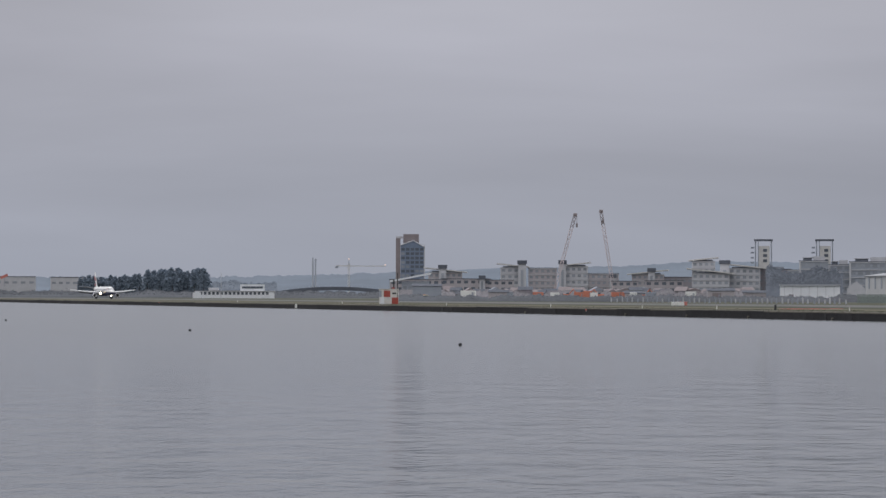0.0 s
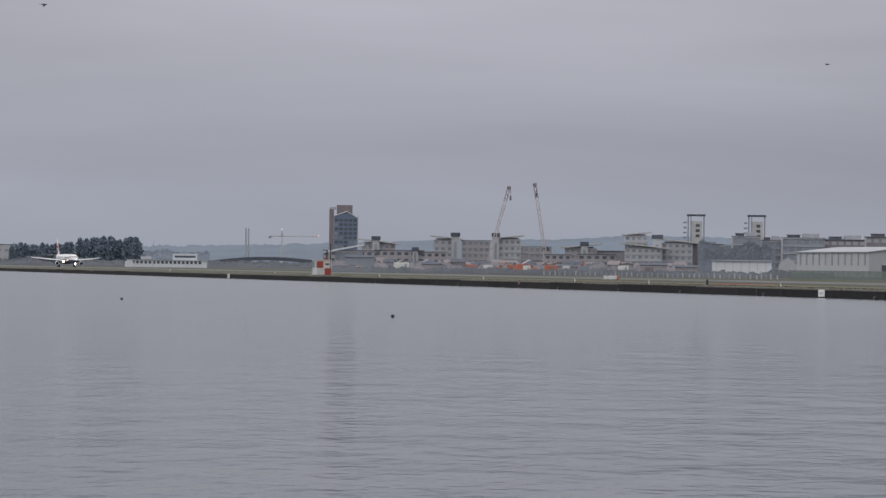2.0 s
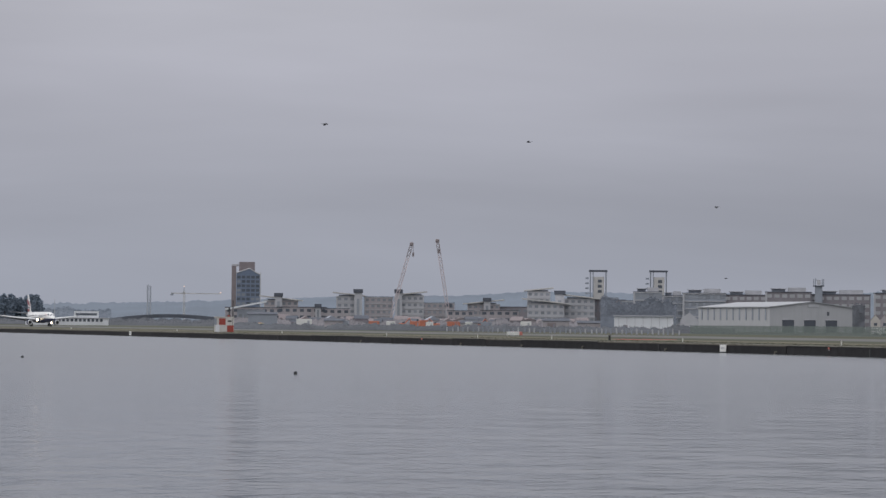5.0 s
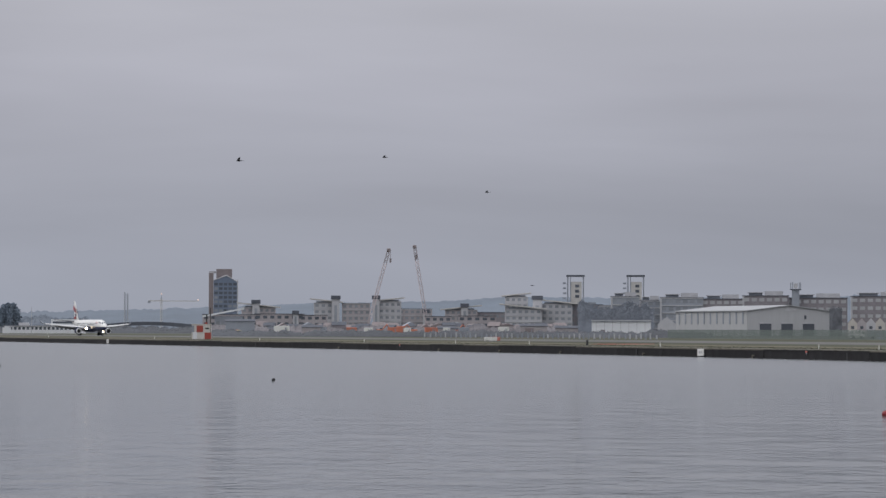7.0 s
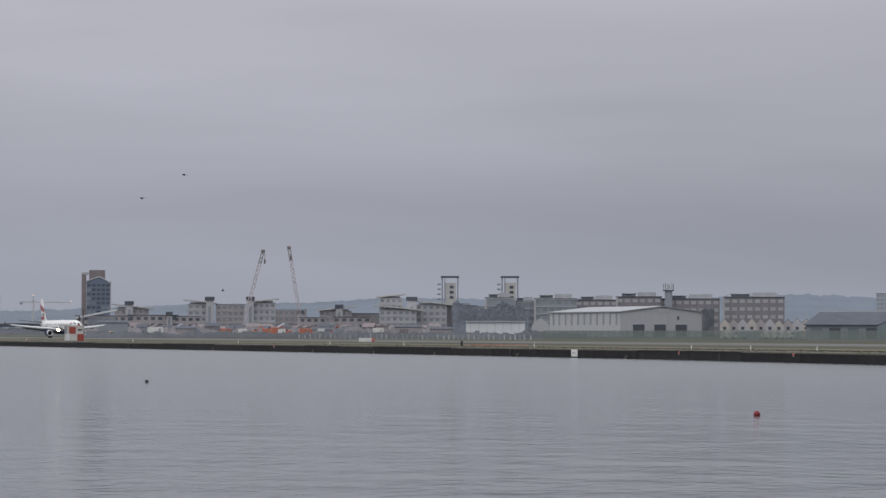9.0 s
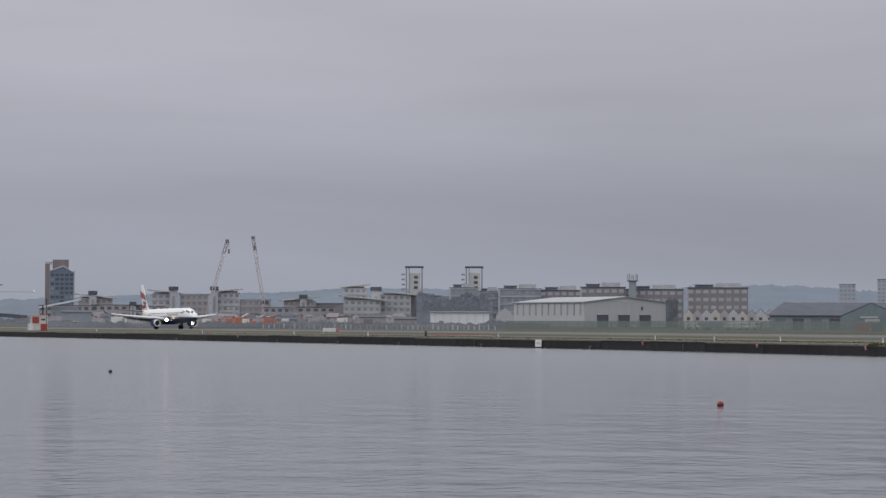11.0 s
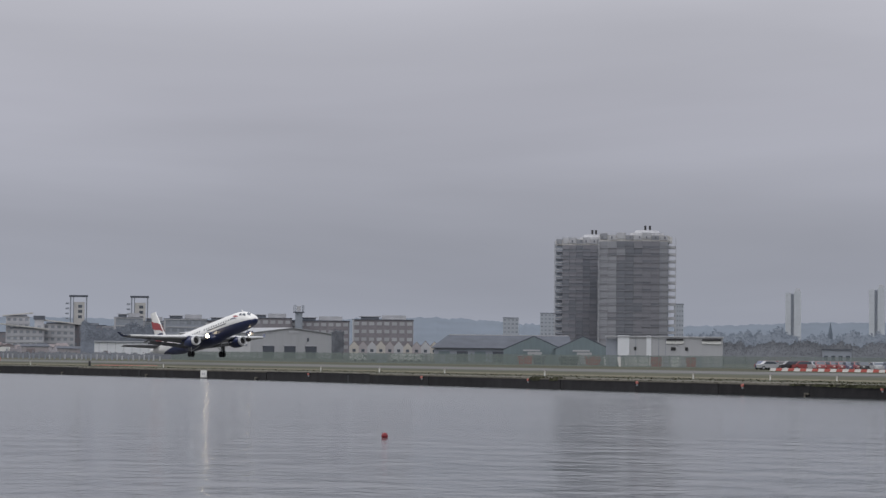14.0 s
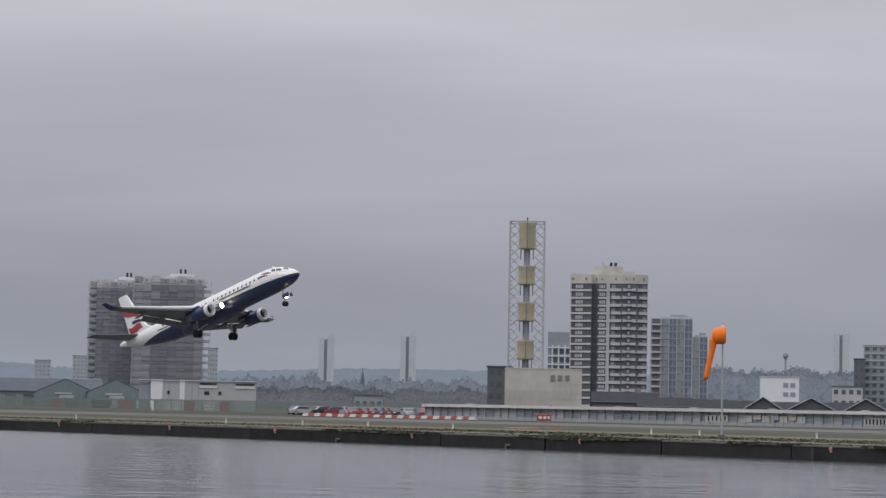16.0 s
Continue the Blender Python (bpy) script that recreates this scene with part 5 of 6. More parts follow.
def balcony_block():
    """A 17-storey block of angled bays: slate bands with white windows, then stacked balconies, under a cream crown."""
    fl, fh = 17, 2.72
    t = thing("tower_block", at(48.89, 880, GROUND_Z - 0.05), "tall tower block with stacked balconies under a cream crown", "tower block")
    h = fl * fh
    line = [(-13.6, 3.2), (-6.2, 1.2), (-5.4, 2.4), (-4.4, 2.4), (-3.8, 0.7), (-0.9, 0.3), (0.3, 0.3), (4.6, -0.9), (9.6, -0.9), (13.6, 2.2)]
    ring = line + [(13.6, 20.0), (-13.6, 20.0)]
    part("core", loft(bmesh.new(), [[(x, y, z) for x, y in ring] for z in (0, h)]), SLATE, t)
    part("crown", loft(bmesh.new(), [[(x * 1.01, y - 0.3, z) for x, y in ring] for z in (h, h + 3.2)]), CREAM, t, "cream crown")
    for x0, x1, y, up in ((-13.4, -9.6, 4.4, 0.5), (-2.6, 3.6, 2.0, 0.8), (5.2, 9.0, 1.2, 1.1), (9.6, 12.8, 3.6, 0.6)):
        part("crown_setback", boxes(((x0 + x1) / 2, y, h + 3.2, x1 - x0, 2.0, up)), CREAM, t)
    octagon = [(5.4 * math.cos(a * math.pi / 4 + 0.39), 9 + 5.4 * math.sin(a * math.pi / 4 + 0.39)) for a in range(8)]
    part("crown_step", loft(bmesh.new(), [[(x * k - 0.2, 9 + (y - 9) * k, z) for x, y in octagon] for k, z in ((1.25, h + 3.2), (1.25, h + 4.4), (1.0, h + 4.5), (1.0, h + 6.4))]), CREAM, t, "stepped cream plant room")
    for x in (-2.4, 0.6, 2.2):
        part("flue", rod(bmesh.new(), (x, 7, h + 6.3), (x, 7, h + 7.8), 0.5, n=8), BLACK if x > 0 else PALE, t, "roof flue")
    for a, u in ((0, 0.12), (0, 0.75), (3, 0.5), (4, 0.45), (6, 0.5), (7, 0.3), (7, 0.8), (8, 0.6)):
        wall_strip("crown_slot", t, TOWER_BROWN, line[a], line[a + 1], u - 0.05, u + 0.05, h + 1.2, 0.9, 0.3, 0.45)
    wall_strip("pier", t, PALE, line[5], line[6], 0.0, 1.0, 0, h, 0.7, 0.55, "pale vertical pier")
    wall_strip("pier", t, PALE, line[0], line[1], 0.0, 0.05, 0, h, 0.5, 0.4, "pale vertical pier")
    for i in range(fl):
        z = i * fh
        for a, wins in ((0, (0.30, 0.42, 0.54)), (4, (0.25, 0.50, 0.75)), (1, ()), (3, ()), (2, ())):
            p0, p1 = line[a], line[a + 1]
            wall_strip("wall_band", t, SLATE_DEEP, p0, p1, 0.0, 1.0, z + 0.55, fh - 0.55, 0.25, 0.12)
            if a in (0, 4):
                wall_strip("floor_edge", t, CROWN, p0, p1, 0.0, 1.0, z, 0.66, 0.5, 0.42)
            else:
                wall_strip("floor_edge", t, SLATE, p0, p1, 0.0, 1.0, z, 0.5, 0.4, 0.2)
            for u in wins:
                k = 0.05 if a == 0 else 0.10
                wall_strip("window", t, WINDOW_WHITE, p0, p1, u - k, u + k, z + 1.05, 1.15, 0.14, 0.2)
        # stacked balconies: long and short ones by turns
        for a, u0, u1, deep in ((6, 0.04, 0.98, 1.0), (7, 0.0, 0.30, 0.9), (7, 0.62, 1.0, 1.2), (8, 0.0, 0.96, 0.9)):
            p0, p1 = line[a], line[a + 1]
            cut = 0.14 if (i + a) % 2 else 0.0
            wall_strip("balcony", t, CROWN if a != 7 else PALE, p0, p1, u0 + cut * (u1 - u0), u1, z, 0.28, deep + 0.3, deep)
            wall_strip("balustrade", t, PALE, p0, p1, u0 + cut * (u1 - u0), u1 - cut * 0.5 * (u1 - u0), z + 0.28, 0.72, 0.12, deep)
        # a flat dark panel gives the recess's shade as colour
        wall_strip("balcony_recess", t, SLATE_DEEP, line[7], line[8], 0.22, 0.72, z + 0.3, 1.75, 0.1, 0.1)
        wall_strip("floor_edge", t, PALE, line[7], line[8], 0.28, 0.66, z + 0.2, 0.62, 0.3, 0.5)
        wall_strip("window", t, WINDOW_WHITE, line[7], line[8], 0.40, 0.56, z + 1.2, 0.95, 0.12, 0.24)
        wall_strip("window", t, PALE_GLASS, line[6], line[7], 0.15, 0.45, z + 1.05, 1.2, 0.12, 0.1)
        wall_strip("window", t, GLASS, line[6], line[7], 0.55, 0.85, z + 0.5, 1.9, 0.12, 0.1)
        wall_strip("window", t, GLASS, line[8], line[9], 0.2, 0.5, z + 0.5, 1.9, 0.12, 0.1)
        wall_strip("window", t, PALE_GLASS, line[8], line[9], 0.6, 0.85, z + 1.05, 1.1, 0.12, 0.1)
    g = thing("apartment_block", at(47.80, 950, GROUND_Z - 0.05), "grey block with a white grid of balconies", "apartment block")
    part("wall", boxes((0, 6, 0, 9.9, 11, 31)), GREY, g)
    for x in (-3.2, -0.8, 1.6, 4.0):
        piece("grid_post", g, WHITE, x, 0.1, 0, 0.5, 0.6, 26)
    for i in range(8):
        piece("grid_rail", g, WHITE, 0, 0.05, 3.2 * i + 2.4, 9.6, 0.7, 0.5)
        for x in (-2.0, 0.4, 2.8):
            piece("window", g, GLASS, x, 0.42, 3.2 * i + 0.3, 1.5, 0.14, 1.7)
    # two grey towers: a pale gridded flank, then glazed fronts between thin vertical fins
    for phi, w, top, fl, flank in ((50.335, 16.6, 40.6, 14, 0.25), (50.98, 6.2, 33.5, 11, 0.0)):
        b = thing("apartment_block", at(phi, 1000, GROUND_Z - 0.05), "grey glazed apartment tower with thin pale fins", "apartment block", "grey apartment towers")
        hh = top - GROUND_Z - 0.8
        xc = -w / 2 + w * flank
        part("wall", boxes((0, 7, 0, w, 13, hh)), GREY, b)
        part("roof", boxes((w * 0.08, 7, hh, w * 0.8, 11, 0.8)), PALE, b, "pale roof edge")
        part("roof_room", boxes((w * 0.16, 8, hh + 0.8, w * 0.4, 6, 0.9)), GREY, b)
        fh2 = hh / fl
        cols = max(3, int((w - w * flank) / 1.55))
        cw = (w - w * flank) / cols
        for i in range(fl):
            piece("floor_line", b, GREY, (xc + w / 2) / 2, 0.42, fh2 * i, w - w * flank, 0.3, 0.5)
            for j in range(cols):
                if (j * 5 + i // 4) % 7 == 0:
                    continue
                piece("window", b, TOWER_BLUE if (j // 2) % 2 else PALE_GLASS, round(xc + cw * (j + 0.5), 3), 0.44, fh2 * i + 0.55, cw * 0.72, 0.14, fh2 - 0.7)
            if flank:
                piece("balcony", b, PALE, -w / 2 + w * flank * 0.5, 0.1, fh2 * i, w * flank * 0.9, 1.2, 0.7)
                # no recess is cut; a darker panel paints the shade behind each balcony
                piece("balcony_recess", b, SLATE, -w / 2 + w * flank * 0.5, 0.42, fh2 * i + 0.75, w * flank * 0.7, 0.2, fh2 - 0.85)
        for j in range(0, cols + 1, 2):
            piece("fin", b, PALE, xc + cw * j, 0.2, 0, 0.3, 0.6, hh)


def low_town():
    """Roofs and houses beside the tower blocks."""
    for phi, d, w, e, r in ((49.3, 500, 13, 4.4, 6.6), (50.2, 480, 10, 3.6, 5.6), (51.0, 480, 10, 3.6, 5.4), (51.7, 470, 9, 3.4, 5.2), (53.05, 480, 18, 3.4, 5.1), (54.9, 480, 16, 3.4, 5.2)):
        h = thing("low_house", at(phi, d, GROUND_Z - 0.05), "low house with a dark pitched roof", "house", "dark-roofed houses")
        part("wall", boxes((0, 5, 0, w, 9, e - 1.2)), BRICK, h)
        roof = part("roof", gable(bmesh.new(), -w / 2 - .4, w / 2 + .4, -.2, 10.2, e - 1.2, e - 1.1, r - 1.2), ROOF_SLATE, h, "dark pitched roof")
        part("verge", rod(bmesh.new(), (-w / 2 - .2, -.3, e - 1.1), (w / 2 + .2, -.3, e - 1.1), 0.12, n=4), DARK_GREY, h, "dark gutter")
        piece("chimney", roof, BRICK, w * 0.2, 5, r - 1.8, 0.9, 0.9, 1.5)
    for phi, w in ((52.43, 5.6), (53.52, 7.0), (54.75, 6.4)):
        h = thing("gabled_house", at(phi, 430, GROUND_Z - 0.05), "low slate-hung gabled house with grey bargeboards", "house", "dark gabled houses")
        part("wall", gable(bmesh.new(), -w / 2, w / 2, 0, 9, 0, 2.5, 4.25, "y"), SLATE_DEEP, h)
        part("roof", loft(bmesh.new(), [[(-w / 2 - .4, y, 2.3), (0, y, 4.3), (w / 2 + .4, y, 2.3), (w / 2 + .4, y, 2.5), (0, y, 4.5), (-w / 2 - .4, y, 2.5)] for y in (-0.3, 9.3)]), ROOF_SLATE, h, "dark slate roof")
        for k in (-1, 1):
            part("bargeboard", rod(bmesh.new(), (k * (w / 2 + 0.5), -0.4, 2.35), (0, -0.4, 4.42), 0.10, n=4), GREY, h, "grey bargeboard")
        piece("window", h, GLASS, 0, -0.05, 1.6, 1.4, 0.12, 0.9)
    b = thing("white_house", at(52.80, 650, GROUND_Z - 0.05), "white cubic building with four dark windows", "building")
    part("wall", boxes((0, 4, 0, 10.0, 9, 10.9)), WHITE, b)
    part("roof", boxes((0, 4, 10.9, 10.3, 9.3, 0.25)), PALE, b)
    for x in (1.6, 3.4):
        for z in (6.6, 9.0):
            piece("window", b, GREY, x, -0.55, z - 0.6, 1.3, 0.14, 1.1)
    slab_block("office_block", "grey banded office block", 55.18, 1100, 19.0, 33.0, 10, 6, GREY, band=PALE, glass=GLASS, cat="office")
    slab_block("office_block", "lower dark grey office wing", 54.59, 1090, 4.6, 27.0, 8, 2, SLATE, glass=GLASS, cat="office")
    slab_block("office_block", "pale low office building", 54.33, 800, 9.5, 11.8, 3, 4, PALE, glass=GLASS, cat="office")
    slab_block("warehouse", "low grey warehouse among bare trees", 43.4, 780, 9.0, 6.2, 1, 4, GREY, cat="warehouse")


belt("hedge", "grey-green hedge beyond the airfield", 17.6, 29.2, 700, 14, 0.8, 2.6, 3000, WOOD_DARK, 14, 0.4)


def small_houses():
    """Low terraced houses and sheds in front of the flats, in two loose rows."""
    rnd = random.Random(77)
    for i in range(56):
        phi = 18.5 + (i % 28) * 0.27 + rnd.uniform(-0.09, 0.09)
        d = 1185 + (i // 28) * 60 + rnd.uniform(-12, 12)
        w, e = rnd.uniform(3.5, 7.0), rnd.uniform(2.4, 4.4)
        wall = rnd.choice((PINK_BRICK, PINK_BRICK, PALE, BRICK, GREY))
        h = thing("low_house", at(phi, d, GROUND_Z - 0.05, rnd.uniform(-14, 14)), "low " + {"pinkish_brick": "pinkish brick", "pale_render": "pale rendered", "brown_brick": "brown brick", "grey_cladding": "grey clad"}[wall.name] + " house with a pitched roof", "house", "low houses before the flats")
        part("wall", boxes((0, 3.5, 0, w, 7, e)), wall, h)
        if rnd.random() < 0.6:
            part("roof", gable(bmesh.new(), -w / 2 - .3, w / 2 + .3, -.3, 7.3, e, e + .05, e + rnd.uniform(1.2, 2.2)), TOWER_BROWN if rnd.random() < 0.5 else DARK_GREY, h)
        else:
            part("roof", gable(bmesh.new(), -w / 2 - .2, w / 2 + .2, -.3, 7.3, e, e + .05, e + rnd.uniform(1.0, 2.0), "y"), GREY if rnd.random() < 0.3 else TOWER_BROWN, h)
        for x in (-w * 0.25, w * 0.2):
            piece("window", h, GLASS, round(x, 2), -0.04, 1.0, 1.1, 0.12, 1.1)


small_houses()
terraces()
framed_tower(26.06, 1400)
framed_tower(27.44, 1400)
dark_tower()
pavilion()
arch_bridge()
canopy_hall()
far_skyline()
crawler_crane(21.76, 21.26, 1300, 45.1)
crawler_crane(22.35, 22.66, 1300, 46.9)
site_clutter()
long_flats()
hangar()
sheds()
white_hall()
sheeted_tower(37.68, 930, 22.8, 47.4, "pair of sheeted towers", -1)
sheeted_tower(38.86, 900, 27.6, 47.6, "pair of sheeted towers", 1)
antenna_tower()
balcony_block()
low_town()


# ---- the airfield's near things ----
def airfield_pier():
    """A long low glazed corridor with a white roof edge beyond the runway."""
    y = 256.0

    def at_phi(phi):
        return -y / math.tan(radians(phi)) - x0

    x0 = -y / math.tan(radians(44.7))
    L = at_phi(62)
    b = thing("pier_corridor", pose(x0, y, 1.13), "long low glazed corridor with a white roof edge", "corridor")
    part("roof", boxes((L / 2, 2.0, 1.86, L + 0.6, 4.8, 0.34)), CROWN, b, "white roof edge")
    part("gutter", boxes((L / 2, -0.46, 1.76, L + 0.4, 0.12, 0.10)), PALE, b)
    part("upstand", boxes((L / 2, 0.2, 0, L, 0.3, 0.5)), STEEL, b, "pale grey sill wall")
    part("back_wall", boxes((L / 2, 3.9, 0, L, 0.2, 1.88)), GREY, b)
    rnd = random.Random(60)
    n = int(L / 1.5)
    for i in range(n):
        x = (i + 0.5) * L / n
        piece("pane", b, PALE_CLADDING if rnd.random() < 0.45 else FROSTED, round(x, 3), 0.25 + rnd.uniform(-0.02, 0.02), 0.52, L / n - 0.12, 0.06, 1.3)
        piece("transom", b, PALE, round(x, 3), 0.18, rnd.choice((1.0, 1.2)), L / n - 0.1, 0.1, 0.07)
        piece("post", b, PALE if i % 4 == 0 else GREY, round(x - L / n / 2, 3), 0.12, 0, 0.1, 0.25, 1.88)
    for p0, p1, cnt in ((51.15, 51.62, 5), (54.72, 55.2, 6)):
        a0, a1 = at_phi(p0), at_phi(p1)
        piece("louvre_panel", b, CROWN, (a0 + a1) / 2, 0.06, 0.5, a1 - a0 + 0.3, 0.1, 0.85, "white louvre panel")
        for i in range(cnt):
            piece("louvre", b, BLACK, a0 + (i + 0.5) * (a1 - a0) / cnt, 0.0, 0.58, 0.22, 0.08, 0.66, "dark louvre")
    a0, a1 = at_phi(52.0), at_phi(53.4)
    for i in range(7):
        piece("wall_panel", b, CREAM if i % 3 else PALE, a0 + (i + 0.5) * (a1 - a0) / 7, 0.06, 0.9 if i % 2 else 0.55, (a1 - a0) / 7 - 0.2, 0.1, 0.85)
    for i in range(9):
        piece("roof_vent", b, GREY, L * (i + 0.5) / 9 + rnd.uniform(-2, 2), 2.2, 2.12, 0.8, 0.8, 0.22)


def mesh_fence():
    """The green airfield fence beyond the runway, post by post."""
    y = 292.0
    f = thing("airfield_fence", pose(0, y, 1.15), "green mesh airfield fence", "fence")
    xs = np.arange(-545, -268, 3.0)
    for x in xs:
        piece("post", f, FENCE, float(x), 0, 0, 0.12, 0.12, 2.3)
    for i, x in enumerate(xs[:-1]):
        bm_key = "mesh_panel"
        if bm_key not in MESHES:
            bm = bmesh.new()
            for k in range(19):
                box(bm, -1.42 + k * 0.158, 0, 0.05, 0.075, 0.03, 2.1)
            for z in (0.1, 0.8, 1.5, 2.1):
                box(bm, 0, 0, z, 2.95, 0.035, 0.07)
            MESHES[bm_key] = mesh_of(bm, FENCE)
        part("panel", MESHES[bm_key], FENCE, f, m=pose(float(x) + 1.5, 0, 0), kind="stuff")
    rnd = random.Random(8)
    g = "pale marker posts beyond the runway"
    for i in range(46):
        phi = 22.6 + i * 0.118 + rnd.uniform(-0.02, 0.02)
        d = 258 / math.sin(radians(phi))
        p = thing("marker_post", at(phi, d, 1.13), "short pale post beyond the runway", "post", g)
        part("post", boxes((0, 0, 0, 0.3, 0.3, rnd.choice((1.0, 1.2, 1.35)))), PALE if rnd.random() < 0.4 else GREY, p)
        part("foot", boxes((0, 0, 0, 0.5, 0.45, 0.15)), GREY, p)


def car(m, paint, label, group="cars in the car park"):
    c = thing("car", m, label, "car", group)
    prof = [(-2.1, 0.35), (-2.15, 0.85), (-1.5, 0.95), (-0.95, 1.42), (0.55, 1.45), (1.15, 0.98), (2.05, 0.85), (2.15, 0.4)]
    part("body", loft(bmesh.new(), [[(x, y * (0.86 if z > 1.2 else 1), z) for x, z in prof] for y in (-0.86, 0.86)]), paint, c)
    for s in (-1, 1):
        part("side_glass", loft(bmesh.new(), [[(x, y, z) for x, z in ((-1.3, 0.98), (-0.85, 1.36), (0.5, 1.38), (0.95, 0.98))] for y in (0.80 * s, 0.875 * s)]), GLASS, c)
        for x in (-1.35, 1.35):
            wheel = part("wheel", rod(bmesh.new(), (x, 0.70 * s, 0.31), (x, 0.90 * s, 0.31), 0.31, n=12), RUBBER, c)
            part("rim", rod(bmesh.new(), (x, 0.88 * s, 0.31), (x, 0.915 * s, 0.31), 0.19, n=10), STEEL, wheel)
    part("windscreen", loft(bmesh.new(), [[(0.62, y, 1.40), (1.17, y, 1.0), (1.14, y, 0.99), (0.58, y, 1.38)] for y in (-0.72, 0.72)]), GLASS, c)
    part("headlight", boxes((2.08, -0.55, 0.62, 0.12, 0.34, 0.15), (2.08, 0.55, 0.62, 0.12, 0.34, 0.15)), SIGN_WHITE, c)
    return c


def car_park():
    rnd = random.Random(12)
    models = [car(at(42.0, 420, 1.17, 20), p, k + " parked car in the car park") for p, k in zip(CARS, ("silver", "black", "white", "dark red", "dark blue"))]
    for i, mo in enumerate(models):
        mo.matrix_world = at(41.9 + i * 0.5, 405, 1.17, 15)
    for row in range(4):
        for i in range(30):
            phi = 41.75 + i * 0.16 + rnd.uniform(-0.04, 0.04)
            y = 274 + row * 8
            if rnd.random() < 0.2:
                continue
            copy_thing(models[rnd.choice((0, 1, 1, 3, 3, 4, 4))], at(phi, y / math.sin(radians(phi)), 1.17, rnd.choice((12, 80, -70)) + rnd.uniform(-6, 6)))
    # red and white water-filled barriers, alternating
    for i in range(29):
        phi = 41.98 + i * 0.1365
        b = thing("road_barrier", at(phi, 251 / math.sin(radians(phi)), 1.15, -90 + phi), ("red" if i % 2 else "white") + " plastic road barrier in a row", "barrier", "row of road barriers")
        part("body", loft(bmesh.new(), [[(x, -0.28, 0), (x, 0.28, 0), (x, 0.14, 0.46), (x, -0.14, 0.46)] for x in (-0.62, 0.62)]), RED if i % 2 else CROWN, b)
        part("foot", boxes((0, 0, 0, 1.3, 0.6, 0.14)), RED if i % 2 else SIGN_WHITE, b)


def windsock():
    m = at(51.50, 181, 0.98)
    w = thing("windsock", m, "orange windsock hanging limp from a grey pole", "windsock")
    part("pole", rod(bmesh.new(), (0, 0, 0), (0, 0, 8.0), 0.085, 0.06, 10), STEEL, w)
    part("base", boxes((0, 0, 0, 0.5, 0.5, 0.35), bevel=0.05), COPING, w, "concrete foot")
    part("lamp", rod(bmesh.new(), (0.02, 0, 8.02), (0.02, 0, 8.3), 0.12, 0.12, 8), SIGN_WHITE, w)
    part("lamp_cap", rod(bmesh.new(), (0.02, 0, 8.3), (0.02, 0, 8.38), 0.14, 0.05, 8), PINK_RED, w)
    part("swivel_arm", rod(bmesh.new(), (0.1, 0, 7.55), (-0.75, 0, 7.45), 0.03), STEEL, w)

    def mouth_ring(x, z, r):
        return [(x, r * math.cos(a * math.pi / 8), z + r * math.sin(a * math.pi / 8)) for a in range(16)]

    def tail_ring(x, z, rx, ry, tilt):
        return [(x + rx * math.cos(a * math.pi / 8), ry * math.sin(a * math.pi / 8), z + tilt * rx * math.cos(a * math.pi / 8)) for a in range(16)]

    part("mouth", loft(bmesh.new(), [mouth_ring(0.24, 7.52, 0.58), mouth_ring(0.10, 7.48, 0.63), mouth_ring(-0.35, 7.44, 0.60), mouth_ring(-0.60, 7.44, 0.50), mouth_ring(-0.78, 7.42, 0.34)]), ORANGE, w, "stiff orange mouth of the sock", smooth=True)
    folds = [(-0.56, 7.45, 0.34, 0.36, 0.3), (-0.66, 7.1, 0.33, 0.34, 0.2), (-0.70, 6.75, 0.27, 0.26, 0.3), (-0.76, 6.35, 0.22, 0.24, -0.1), (-0.84, 5.95, 0.23, 0.18, 0.2), (-0.93, 5.5, 0.20, 0.22, 0.0),
             (-1.03, 5.05, 0.22, 0.17, 0.2), (-1.12, 4.65, 0.18, 0.2, -0.1), (-1.19, 4.25, 0.19, 0.16, 0.3)]
    part("tail", loft(bmesh.new(), [tail_ring(*f) for f in folds]), ORANGE, w, "limp orange tail of the sock", smooth=True)


